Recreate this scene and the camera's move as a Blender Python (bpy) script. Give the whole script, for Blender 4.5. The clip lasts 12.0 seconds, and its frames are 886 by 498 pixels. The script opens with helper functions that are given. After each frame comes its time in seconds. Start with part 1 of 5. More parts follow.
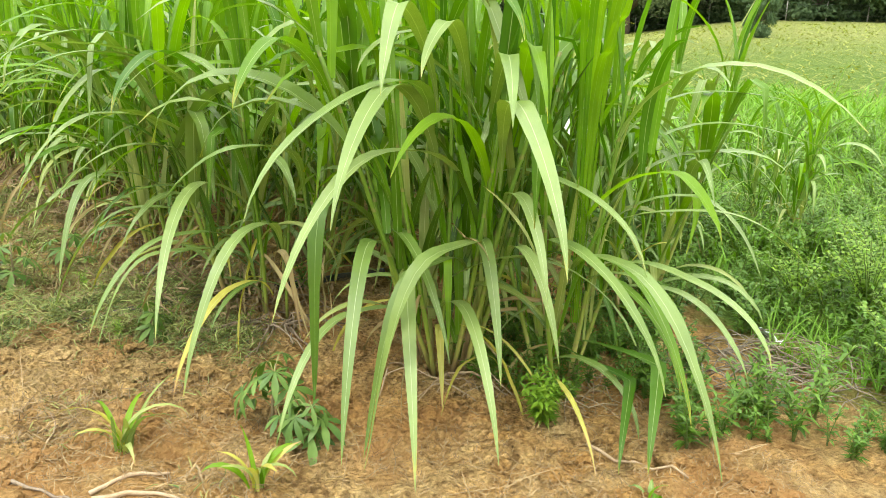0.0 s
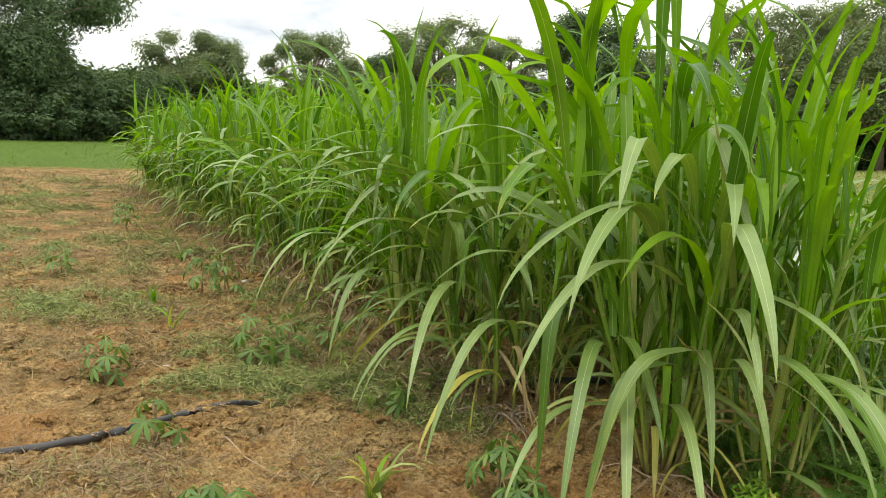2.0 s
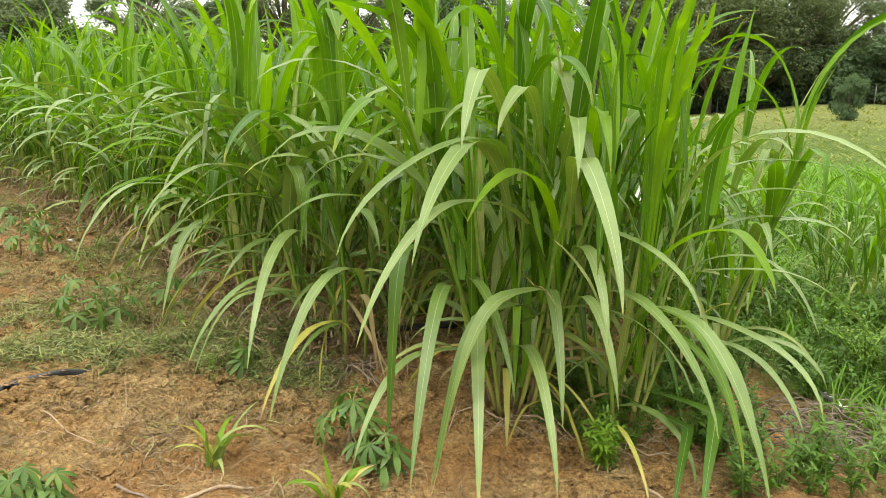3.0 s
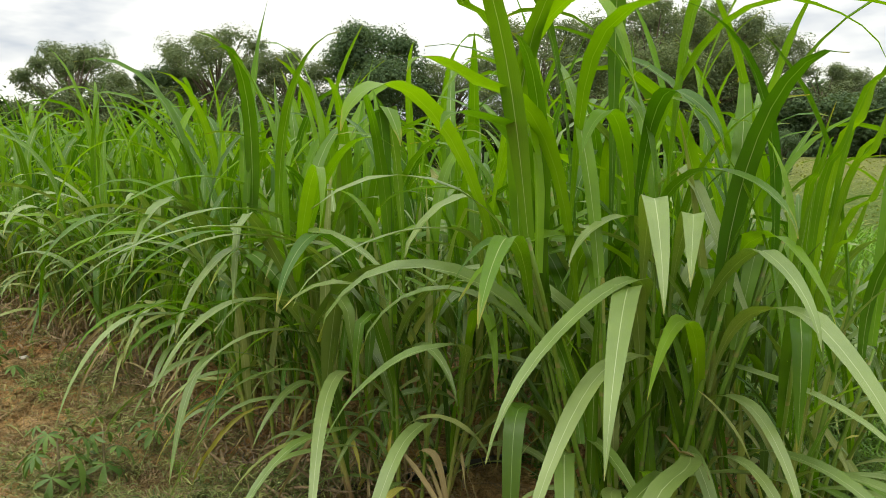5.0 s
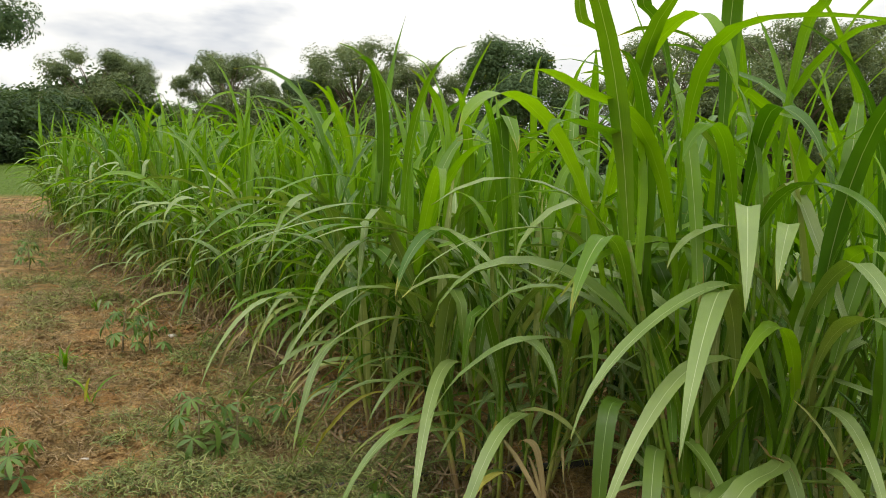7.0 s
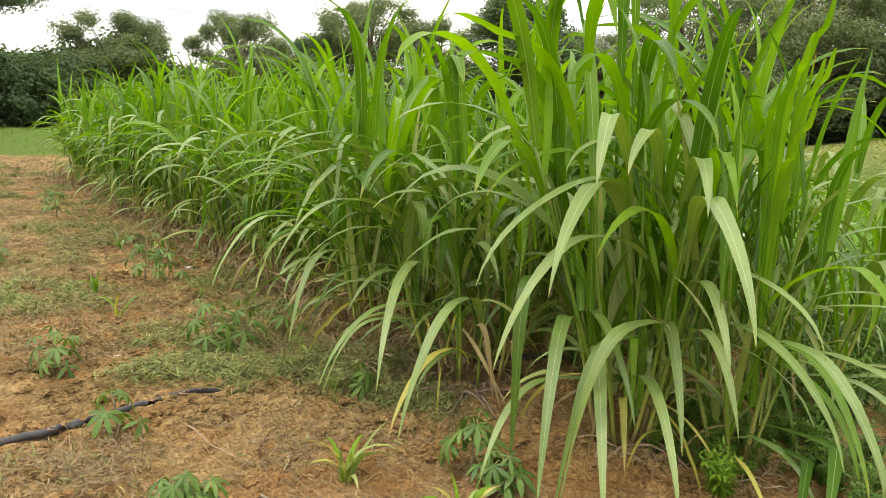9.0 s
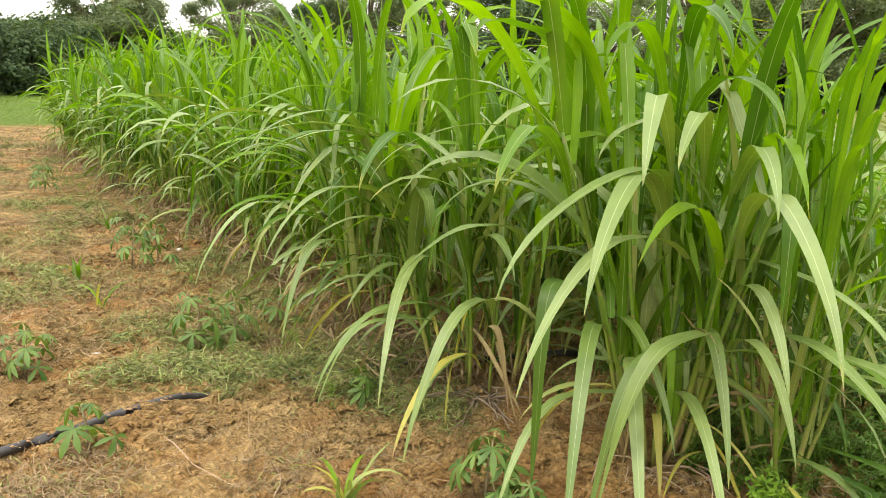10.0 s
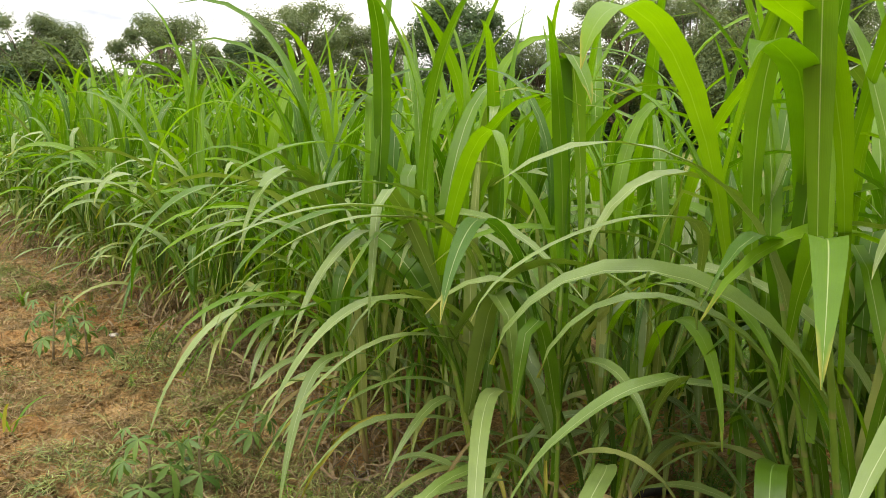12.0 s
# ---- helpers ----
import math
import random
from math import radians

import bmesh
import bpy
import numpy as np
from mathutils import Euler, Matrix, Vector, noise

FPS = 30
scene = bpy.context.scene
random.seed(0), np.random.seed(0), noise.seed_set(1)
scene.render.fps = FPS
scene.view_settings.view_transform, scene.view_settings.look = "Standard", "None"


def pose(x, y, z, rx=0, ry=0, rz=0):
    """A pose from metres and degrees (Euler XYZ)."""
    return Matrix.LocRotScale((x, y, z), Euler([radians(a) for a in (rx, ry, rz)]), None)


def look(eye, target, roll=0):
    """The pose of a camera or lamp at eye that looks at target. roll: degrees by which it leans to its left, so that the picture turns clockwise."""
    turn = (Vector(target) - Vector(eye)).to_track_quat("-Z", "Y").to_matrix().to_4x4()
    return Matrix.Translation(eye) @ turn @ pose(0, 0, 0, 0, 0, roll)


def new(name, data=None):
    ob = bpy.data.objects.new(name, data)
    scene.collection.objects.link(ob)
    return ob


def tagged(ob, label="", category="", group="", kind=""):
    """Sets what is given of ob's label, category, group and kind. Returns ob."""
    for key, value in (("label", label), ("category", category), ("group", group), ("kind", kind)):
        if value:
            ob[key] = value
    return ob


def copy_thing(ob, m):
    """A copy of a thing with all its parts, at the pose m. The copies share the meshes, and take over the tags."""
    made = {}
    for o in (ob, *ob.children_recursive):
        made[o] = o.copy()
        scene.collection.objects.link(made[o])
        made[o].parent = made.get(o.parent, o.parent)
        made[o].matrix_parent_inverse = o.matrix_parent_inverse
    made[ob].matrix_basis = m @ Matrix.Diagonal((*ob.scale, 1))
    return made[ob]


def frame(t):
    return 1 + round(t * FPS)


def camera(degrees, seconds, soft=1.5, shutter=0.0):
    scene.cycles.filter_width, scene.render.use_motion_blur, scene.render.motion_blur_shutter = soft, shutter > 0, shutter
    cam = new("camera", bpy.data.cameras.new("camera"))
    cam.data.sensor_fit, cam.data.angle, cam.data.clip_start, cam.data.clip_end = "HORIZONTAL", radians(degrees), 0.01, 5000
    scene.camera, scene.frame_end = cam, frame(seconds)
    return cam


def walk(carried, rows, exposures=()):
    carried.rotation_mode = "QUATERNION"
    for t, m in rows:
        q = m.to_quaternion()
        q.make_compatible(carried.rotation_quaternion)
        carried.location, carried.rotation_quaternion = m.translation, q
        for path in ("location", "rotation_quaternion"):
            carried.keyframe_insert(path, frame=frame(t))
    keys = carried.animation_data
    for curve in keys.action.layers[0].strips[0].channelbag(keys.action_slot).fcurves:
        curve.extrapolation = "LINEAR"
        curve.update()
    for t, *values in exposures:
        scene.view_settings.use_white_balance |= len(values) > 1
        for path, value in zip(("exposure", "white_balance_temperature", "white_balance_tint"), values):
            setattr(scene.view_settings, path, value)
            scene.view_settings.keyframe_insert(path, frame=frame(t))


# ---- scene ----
cam = camera(57.1, 12.0, soft=0.8)
PATH = [
    (0, (0.065, 0.01, 1.296), (0.031, 1.932, 0.746), 1.0),
    (0.5, (0.094, -0.284, 1.288), (-0.016, 1.655, 0.81), 1.8),
    (1, (0.111, -0.389, 1.306), (-0.187, 1.561, 0.981), 2.0),
    (1.5, (0.091, -0.408, 1.319), (-0.447, 1.498, 1.037), 1.9),
    (2, (0.075, -0.39, 1.307), (-0.501, 1.506, 1.034), 2.4),
    (2.5, (0.085, -0.286, 1.267), (-0.305, 1.645, 0.923), 2.9),
    (2.7, (0.104, -0.276, 1.258), (-0.205, 1.662, 0.874), 2.6),
    (4.5, (-0.328, 0.319, 1.385), (-0.396, 2.295, 1.081), 0.2),
    (5, (-0.47, 0.356, 1.415), (-0.544, 2.341, 1.182), 0.5),
    (5.5, (-0.542, 0.372, 1.407), (-0.686, 2.355, 1.19), 1.5),
    (6, (-0.551, 0.367, 1.391), (-0.821, 2.337, 1.182), 1.8),
    (6.5, (-0.54, 0.336, 1.396), (-0.867, 2.297, 1.183), 2.0),
    (7, (-0.402, 0.166, 1.388), (-0.785, 2.118, 1.18), 2.7),
    (7.2, (-0.341, 0.074, 1.387), (-0.739, 2.021, 1.17), 2.9),
    (8.8, (-0.041, -0.419, 1.3), (-0.459, 1.518, 1.027), 1.9),
    (9, (-0.051, -0.416, 1.291), (-0.466, 1.516, 0.98), 1.8),
    (9.5, (-0.081, -0.278, 1.291), (-0.5, 1.634, 0.881), 1.8),
    (10, (-0.165, -0.044, 1.326), (-0.578, 1.874, 0.939), 1.8),
    (10.5, (-0.307, 0.137, 1.341), (-0.657, 2.08, 1.018), 1.9),
    (11, (-0.481, 0.326, 1.355), (-0.772, 2.284, 1.068), 1.3),
    (11.5, (-0.622, 0.664, 1.367), (-0.892, 2.624, 1.077), 1.1),
    (12, (-0.784, 0.913, 1.373), (-1.042, 2.875, 1.081), 1.6),
]
EXPOSURES = [(0.0, 0.70, 6800, 3), (0.8, 0.47, 6800, 3), (1.3, 0.02, 6800, 5), (2.0, -0.14, 6800, 6), (2.5, 0.24, 6800, 9), (4.3, 0.15, 6800, 6), (4.6, 0.02, 6800, 6), (5.0, -0.37, 6800, 7), (7.2, -0.47, 6800, 9), (8.8, -0.1, 6900, 11), (9.5, 0.32, 7000, 12), (10.0, 0.34, 7000, 12), (10.6, 0.12, 7000, 12), (11.0, -0.06, 7000, 12), (12.0, 0.04, 7000, 12)]
walk(cam, [(t, look(eye, target, roll)) for t, eye, target, roll in PATH], EXPOSURES)

# ---------------------------------------------------------------- sky and sun
world = bpy.data.worlds.new("overcast_sky")
scene.world = world
world.use_nodes = True
wt = world.node_tree
wt.nodes.clear()


def wnode(kind, **kw):
    n = wt.nodes.new(kind)
    for k, v in kw.items():
        n.inputs[k].default_value = v
    return n


sky = wt.nodes.new("ShaderNodeTexSky")
sky.sky_type, sky.sun_disc = "NISHITA", False
sky.sun_elevation, sky.sun_rotation = radians(58), radians(200)
sky_dim = wt.nodes.new("ShaderNodeMix")
sky_dim.data_type, sky_dim.blend_type = "RGBA", "MULTIPLY"
sky_dim.inputs[0].default_value = 1.0
sky_dim.inputs[7].default_value = (0.13, 0.13, 0.13, 1)
wt.links.new(sky.outputs[0], sky_dim.inputs[6])
w_co = wt.nodes.new("ShaderNodeTexCoord")
w_map = wt.nodes.new("ShaderNodeMapping")
w_map.inputs["Scale"].default_value = (1.6, 1.6, 5.5)
wt.links.new(w_co.outputs["Generated"], w_map.inputs[0])
w_noise = wnode("ShaderNodeTexNoise", Scale=1.7, Detail=7.0, Roughness=0.55)
wt.links.new(w_map.outputs[0], w_noise.inputs["Vector"])
w_ramp = wt.nodes.new("ShaderNodeValToRGB")
w_ramp.color_ramp.elements[0].position, w_ramp.color_ramp.elements[0].color = 0.33, (0.58, 0.65, 0.80, 1)
w_ramp.color_ramp.elements[1].position, w_ramp.color_ramp.elements[1].color = 0.50, (1.42, 1.41, 1.39, 1)
wt.links.new(w_noise.outputs[0], w_ramp.inputs[0])
# an overcast sky is brighter overhead than at the horizon
w_sep = wt.nodes.new("ShaderNodeSeparateXYZ")
wt.links.new(w_co.outputs["Generated"], w_sep.inputs[0])
w_high = wt.nodes.new("ShaderNodeMapRange")
w_high.inputs["From Min"].default_value, w_high.inputs["From Max"].default_value = 0.15, 0.9
w_high.inputs["To Min"].default_value, w_high.inputs["To Max"].default_value = 1.12, 2.3
wt.links.new(w_sep.outputs[2], w_high.inputs["Value"])
w_cie = wt.nodes.new("ShaderNodeVectorMath")
w_cie.operation = "SCALE"
wt.links.new(w_ramp.outputs[0], w_cie.inputs[0])
wt.links.new(w_high.outputs[0], w_cie.inputs["Scale"])
w_mix = wt.nodes.new("ShaderNodeMix")
w_mix.data_type = "RGBA"
w_mix.inputs[0].default_value = 0.88
wt.links.new(sky_dim.outputs[2], w_mix.inputs[6])
wt.links.new(w_cie.outputs[0], w_mix.inputs[7])
w_bg = wnode("ShaderNodeBackground", Strength=1.05)
w_out = wt.nodes.new("ShaderNodeOutputWorld")
wt.links.new(w_mix.outputs[2], w_bg.inputs[0])
wt.links.new(w_bg.outputs[0], w_out.inputs[0])

sun = new("sun", bpy.data.lights.new("sun", "SUN"))
sun.data.energy, sun.data.angle, sun.data.color = 1.5, radians(12), (1.0, 0.96, 0.88)
sun.matrix_world = look((-6, -9, 17), (0, 0, 0))


# ---------------------------------------------------------------- materials
def material(name, rough=0.7, spec=0.3):
    m = bpy.data.materials.new(name)
    m.use_nodes = True
    nt = m.node_tree
    bsdf = nt.nodes["Principled BSDF"]
    bsdf.inputs["Roughness"].default_value = rough
    bsdf.inputs["Specular IOR Level"].default_value = spec
    return m, nt, bsdf


def add(nt, kind, **kw):
    n = nt.nodes.new(kind)
    for k, v in kw.items():
        n.inputs[k.replace("_", " ")].default_value = v
    return n


def ramp(nt, source, stops):
    r = nt.nodes.new("ShaderNodeValToRGB")
    while len(r.color_ramp.elements) < len(stops):
        r.color_ramp.elements.new(0.5)
    for e, (p, c) in zip(r.color_ramp.elements, stops):
        e.position, e.color = p, (*c, 1) if len(c) == 3 else c
    nt.links.new(source, r.inputs[0])
    return r.outputs[0]


def mixed(nt, fac, a, b, mode="MIX"):
    m = nt.nodes.new("ShaderNodeMix")
    m.data_type, m.blend_type = "RGBA", mode
    for socket, v in ((m.inputs[0], fac), (m.inputs[6], a), (m.inputs[7], b)):
        if isinstance(v, (int, float)):
            socket.default_value = v
        elif isinstance(v, tuple):
            socket.default_value = (*v, 1)
        else:
            nt.links.new(v, socket)
    return m.outputs[2]


def calc(nt, op, a, b=0.0, c=0.0):
    m = nt.nodes.new("ShaderNodeMath")
    m.operation = op
    for socket, v in zip(m.inputs, (a, b, c)):
        if isinstance(v, (int, float)):
            socket.default_value = v
        else:
            nt.links.new(v, socket)
    return m.outputs[0]


def any_random(nt):
    """A random number for each object and each loose island of it."""
    info = nt.nodes.new("ShaderNodeObjectInfo")
    geo = nt.nodes.new("ShaderNodeNewGeometry")
    return calc(nt, "FRACT", calc(nt, "ADD", info.outputs["Random"], geo.outputs["Random Per Island"]))


def bumped(nt, bsdf, height, strength=0.3, distance=0.01):
    b = nt.nodes.new("ShaderNodeBump")
    b.inputs["Strength"].default_value, b.inputs["Distance"].default_value = strength, distance
    nt.links.new(height, b.inputs["Height"])
    nt.links.new(b.outputs[0], bsdf.inputs["Normal"])


def thin_leaf(nt, bsdf, colour, through_colour, amount):
    """Leaf tissue: part of the light goes through it."""
    tr = nt.nodes.new("ShaderNodeBsdfTranslucent")
    nt.links.new(through_colour, tr.inputs[0])
    mix = nt.nodes.new("ShaderNodeMixShader")
    mix.inputs[0].default_value = amount
    nt.links.new(colour, bsdf.inputs["Base Color"])
    nt.links.new(bsdf.outputs[0], mix.inputs[1])
    nt.links.new(tr.outputs[0], mix.inputs[2])
    nt.links.new(mix.outputs[0], nt.nodes["Material Output"].inputs[0])


def blade_material(name, dark, light, rib, ends, wear, amount=0.32, rough=0.38, spec=0.62, tint=(1.5, 1.6, 0.3)):
    """A long grass blade: u runs across it (midrib at 0.5), v from base to tip."""
    m, nt, bsdf = material(name, rough, spec)
    uv = nt.nodes.new("ShaderNodeUVMap")
    sep = nt.nodes.new("ShaderNodeSeparateXYZ")
    nt.links.new(uv.outputs[0], sep.inputs[0])
    u, v = sep.outputs[0], sep.outputs[1]
    rnd = any_random(nt)
    tone = mixed(nt, rnd, dark, light)
    # long veins
    vein_map = add(nt, "ShaderNodeMapping")
    vein_map.inputs["Scale"].default_value = (55, 1.1, 1)
    nt.links.new(uv.outputs[0], vein_map.inputs[0])
    vein = add(nt, "ShaderNodeTexNoise", Scale=1.0, Detail=3.0)
    nt.links.new(vein_map.outputs[0], vein.inputs["Vector"])
    tone = mixed(nt, 0.22, tone, ramp(nt, vein.outputs[0], [(0.3, (0.62, 0.66, 0.55)), (0.7, (1.2, 1.18, 1.18))]), "MULTIPLY")
    # blotches
    pos = nt.nodes.new("ShaderNodeNewGeometry")
    blot = add(nt, "ShaderNodeTexNoise", Scale=9.0, Detail=4.0)
    nt.links.new(pos.outputs["Position"], blot.inputs["Vector"])
    tone = mixed(nt, 0.6, tone, ramp(nt, blot.outputs[0], [(0.3, (0.75, 0.78, 0.7)), (0.7, (1.2, 1.15, 1.1))]), "MULTIPLY")
    # worn, yellowed edges and tip
    edge = calc(nt, "ABSOLUTE", calc(nt, "SUBTRACT", u, 0.5))
    tired = calc(nt, "ADD", calc(nt, "MULTIPLY", edge, 0.5), calc(nt, "MULTIPLY", calc(nt, "POWER", v, 4.0), 0.75))
    tired = calc(nt, "ADD", tired, calc(nt, "MULTIPLY", calc(nt, "SUBTRACT", blot.outputs[0], 0.5), 0.9))
    tired = calc(nt, "ADD", tired, calc(nt, "MULTIPLY", calc(nt, "SUBTRACT", rnd, 0.5), 0.15))
    tired = ramp(nt, tired, [(wear, (0, 0, 0)), (min(0.99, wear + 0.28), (1, 1, 1))])
    tone = mixed(nt, tired, tone, ends)
    # pale midrib
    is_rib = ramp(nt, edge, [(0.012, (1, 1, 1)), (0.026, (0, 0, 0))])
    body = tone
    tone = mixed(nt, calc(nt, "MULTIPLY", is_rib, 0.8), tone, rib)
    through_tone = mixed(nt, 1.0, body, tint, "MULTIPLY")
    thin_leaf(nt, bsdf, tone, through_tone, amount)
    bumped(nt, bsdf, calc(nt, "ADD", vein.outputs[0], calc(nt, "MULTIPLY", is_rib, 0.7)), 0.35, 0.002)
    return m


GREEN = blade_material("cane_leaf_green", (0.044, 0.128, 0.004), (0.118, 0.240, 0.009), (0.44, 0.52, 0.22), (0.36, 0.32, 0.06), 0.68, 0.33, 0.42, 0.40, tint=(1.6, 1.68, 0.25))
YOUNG = blade_material("cane_leaf_young", (0.080, 0.195, 0.005), (0.160, 0.305, 0.009), (0.28, 0.40, 0.08), (0.32, 0.31, 0.05), 0.80, 0.42, 0.44, 0.36, tint=(1.7, 1.72, 0.3))
# pale leaf tone, lightened and greyed further to carry some sky sheen
PALE = blade_material("cane_leaf_pale", (0.122, 0.208, 0.034), (0.228, 0.318, 0.094), (0.46, 0.54, 0.27), (0.40, 0.38, 0.09), 0.80, 0.24, 0.37, 0.68, tint=(1.1, 1.3, 0.2))
# darker leaf green that puts the shade on some blades into the colour
DEEP = blade_material("cane_leaf_deep", (0.034, 0.086, 0.004), (0.064, 0.134, 0.008), (0.22, 0.34, 0.10), (0.24, 0.26, 0.05), 0.80, 0.24, 0.40, 0.4, tint=(1.5, 1.6, 0.25))
FADED = blade_material("cane_leaf_faded", (0.195, 0.255, 0.050), (0.335, 0.385, 0.130), (0.50, 0.52, 0.24), (0.42, 0.36, 0.10), 0.66, 0.25, 0.45, 0.5, tint=(1.2, 1.3, 0.25))
YELLOW = blade_material("cane_leaf_yellow", (0.38, 0.35, 0.050), (0.43, 0.42, 0.10), (0.6, 0.55, 0.25), (0.34, 0.20, 0.08), 0.46, 0.25, 0.6)
DRY = blade_material("cane_leaf_dry", (0.25, 0.185, 0.075), (0.37, 0.295, 0.14), (0.40, 0.31, 0.18), (0.20, 0.11, 0.055), 0.40, 0.10, 0.8)
GRASS = blade_material("meadow_grass", (0.100, 0.225, 0.020), (0.180, 0.335, 0.045), (0.18, 0.32, 0.05), (0.30, 0.29, 0.08), 0.62, 0.30, 0.6, 0.25)
FIELD = blade_material("field_grass", (0.19, 0.235, 0.052), (0.27, 0.290, 0.080), (0.25, 0.27, 0.07), (0.34, 0.31, 0.11), 0.5, 0.25, 0.7, 0.2)
PASTURE = blade_material("pasture_grass", (0.085, 0.165, 0.028), (0.155, 0.240, 0.050), (0.15, 0.24, 0.05), (0.28, 0.27, 0.09), 0.6, 0.25, 0.7, 0.2)


def broadleaf_material(name, a, b, amount=0.35, rough=0.5):
    m, nt, bsdf = material(name, rough, 0.4)
    tone = mixed(nt, any_random(nt), a, b)
    pos = nt.nodes.new("ShaderNodeNewGeometry")
    blot = add(nt, "ShaderNodeTexNoise", Scale=14.0, Detail=4.0)
    nt.links.new(pos.outputs["Position"], blot.inputs["Vector"])
    tone = mixed(nt, 0.7, tone, ramp(nt, blot.outputs[0], [(0.3, (0.65, 0.7, 0.6)), (0.7, (1.25, 1.2, 1.1))]), "MULTIPLY")
    thin_leaf(nt, bsdf, tone, mixed(nt, 1.0, tone, (1.6, 1.45, 0.6), "MULTIPLY"), amount)
    return m


CASSAVA = broadleaf_material("cassava_leaf", (0.060, 0.130, 0.026), (0.140, 0.235, 0.050), 0.25, 0.5)
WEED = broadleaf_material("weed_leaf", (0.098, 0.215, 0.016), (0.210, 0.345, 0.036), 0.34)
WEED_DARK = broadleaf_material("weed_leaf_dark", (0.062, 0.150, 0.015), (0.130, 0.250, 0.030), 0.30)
# both tree greens are lightened and greyed to hold the distance haze
TREE = broadleaf_material("tree_leaf", (0.100, 0.148, 0.074), (0.185, 0.235, 0.122), 0.3, 0.75)
TREE_DARK = broadleaf_material("tree_leaf_dark", (0.056, 0.108, 0.048), (0.108, 0.166, 0.078), 0.28, 0.8)


def plain_material(name, a, b, scale=12.0, rough=0.8, bump=0.4, dist=0.01, spec=0.25, stretch=(1, 1, 1)):
    m, nt, bsdf = material(name, rough, spec)
    co = nt.nodes.new("ShaderNodeTexCoord")
    mp = add(nt, "ShaderNodeMapping")
    mp.inputs["Scale"].default_value = stretch
    nt.links.new(co.outputs["Object"], mp.inputs[0])
    n1 = add(nt, "ShaderNodeTexNoise", Scale=scale, Detail=6.0, Roughness=0.6)
    n2 = add(nt, "ShaderNodeTexNoise", Scale=scale * 9, Detail=3.0)
    for n in (n1, n2):
        nt.links.new(mp.outputs[0], n.inputs["Vector"])
    tone = mixed(nt, ramp(nt, n1.outputs[0], [(0.3, (0, 0, 0)), (0.7, (1, 1, 1))]), a, b)
    tone = mixed(nt, 0.5, tone, ramp(nt, n2.outputs[0], [(0.3, (0.7, 0.7, 0.7)), (0.7, (1.2, 1.2, 1.2))]), "MULTIPLY")
    tone = mixed(nt, 0.35, tone, ramp(nt, any_random(nt), [(0, (0.7, 0.7, 0.7)), (1, (1.25, 1.2, 1.15))]), "MULTIPLY")
    nt.links.new(tone, bsdf.inputs["Base Color"])
    bumped(nt, bsdf, calc(nt, "ADD", n1.outputs[0], calc(nt, "MULTIPLY", n2.outputs[0], 0.4)), bump, dist)
    return m


BARK = plain_material("bark", (0.10, 0.075, 0.055), (0.20, 0.16, 0.12), 6, 0.9, 0.8, 0.03, 0.2, (3, 3, 0.6))
STRAW = plain_material("straw", (0.12, 0.072, 0.034), (0.47, 0.34, 0.18), 20, 0.8)
CLIPPING = plain_material("cut_grass", (0.060, 0.085, 0.018), (0.37, 0.36, 0.12), 15, 0.7)
CLOD = plain_material("soil_clod", (0.28, 0.13, 0.055), (0.43, 0.235, 0.11), 22, 0.95, 0.7, 0.006)
STICK = plain_material("dry_stick", (0.30, 0.21, 0.13), (0.48, 0.37, 0.25), 25, 0.85, 0.5, 0.003, 0.2, (1, 1, 0.3))
HEAP = plain_material("dead_stalk", (0.13, 0.105, 0.080), (0.36, 0.31, 0.24), 30, 0.9)
THATCH = plain_material("dead_leaf", (0.115, 0.075, 0.042), (0.36, 0.265, 0.150), 24, 0.9)
ROOT = plain_material("dry_root", (0.15, 0.11, 0.08), (0.34, 0.27, 0.20), 18, 0.9)
PIPE = plain_material("black_pipe", (0.012, 0.012, 0.014), (0.05, 0.045, 0.042), 7, 0.42, 0.15, 0.002, 0.5)
MUD = plain_material("pipe_mud", (0.20, 0.125, 0.07), (0.32, 0.21, 0.12), 30, 0.95)
PLASTIC = plain_material("white_wrapper", (0.72, 0.74, 0.76), (0.85, 0.86, 0.86), 8, 0.35, 0.5, 0.004, 0.5)
PRINT = plain_material("wrapper_print", (0.05, 0.06, 0.07), (0.10, 0.10, 0.12), 8, 0.4)
POST = plain_material("fence_post", (0.28, 0.26, 0.22), (0.42, 0.40, 0.35), 5, 0.9)
WIRE = plain_material("fence_wire", (0.18, 0.17, 0.16), (0.28, 0.27, 0.26), 5, 0.5)
STALK = plain_material("cassava_stalk", (0.16, 0.13, 0.07), (0.30, 0.24, 0.14), 30, 0.7)
WEED_STEM = plain_material("weed_stem", (0.09, 0.16, 0.03), (0.17, 0.22, 0.06), 30, 0.6)
PETIOLE = plain_material("petiole", (0.22, 0.26, 0.08), (0.36, 0.34, 0.14), 30, 0.6)
STONE = plain_material("pale_stone", (0.36, 0.32, 0.26), (0.52, 0.47, 0.40), 16, 0.9)


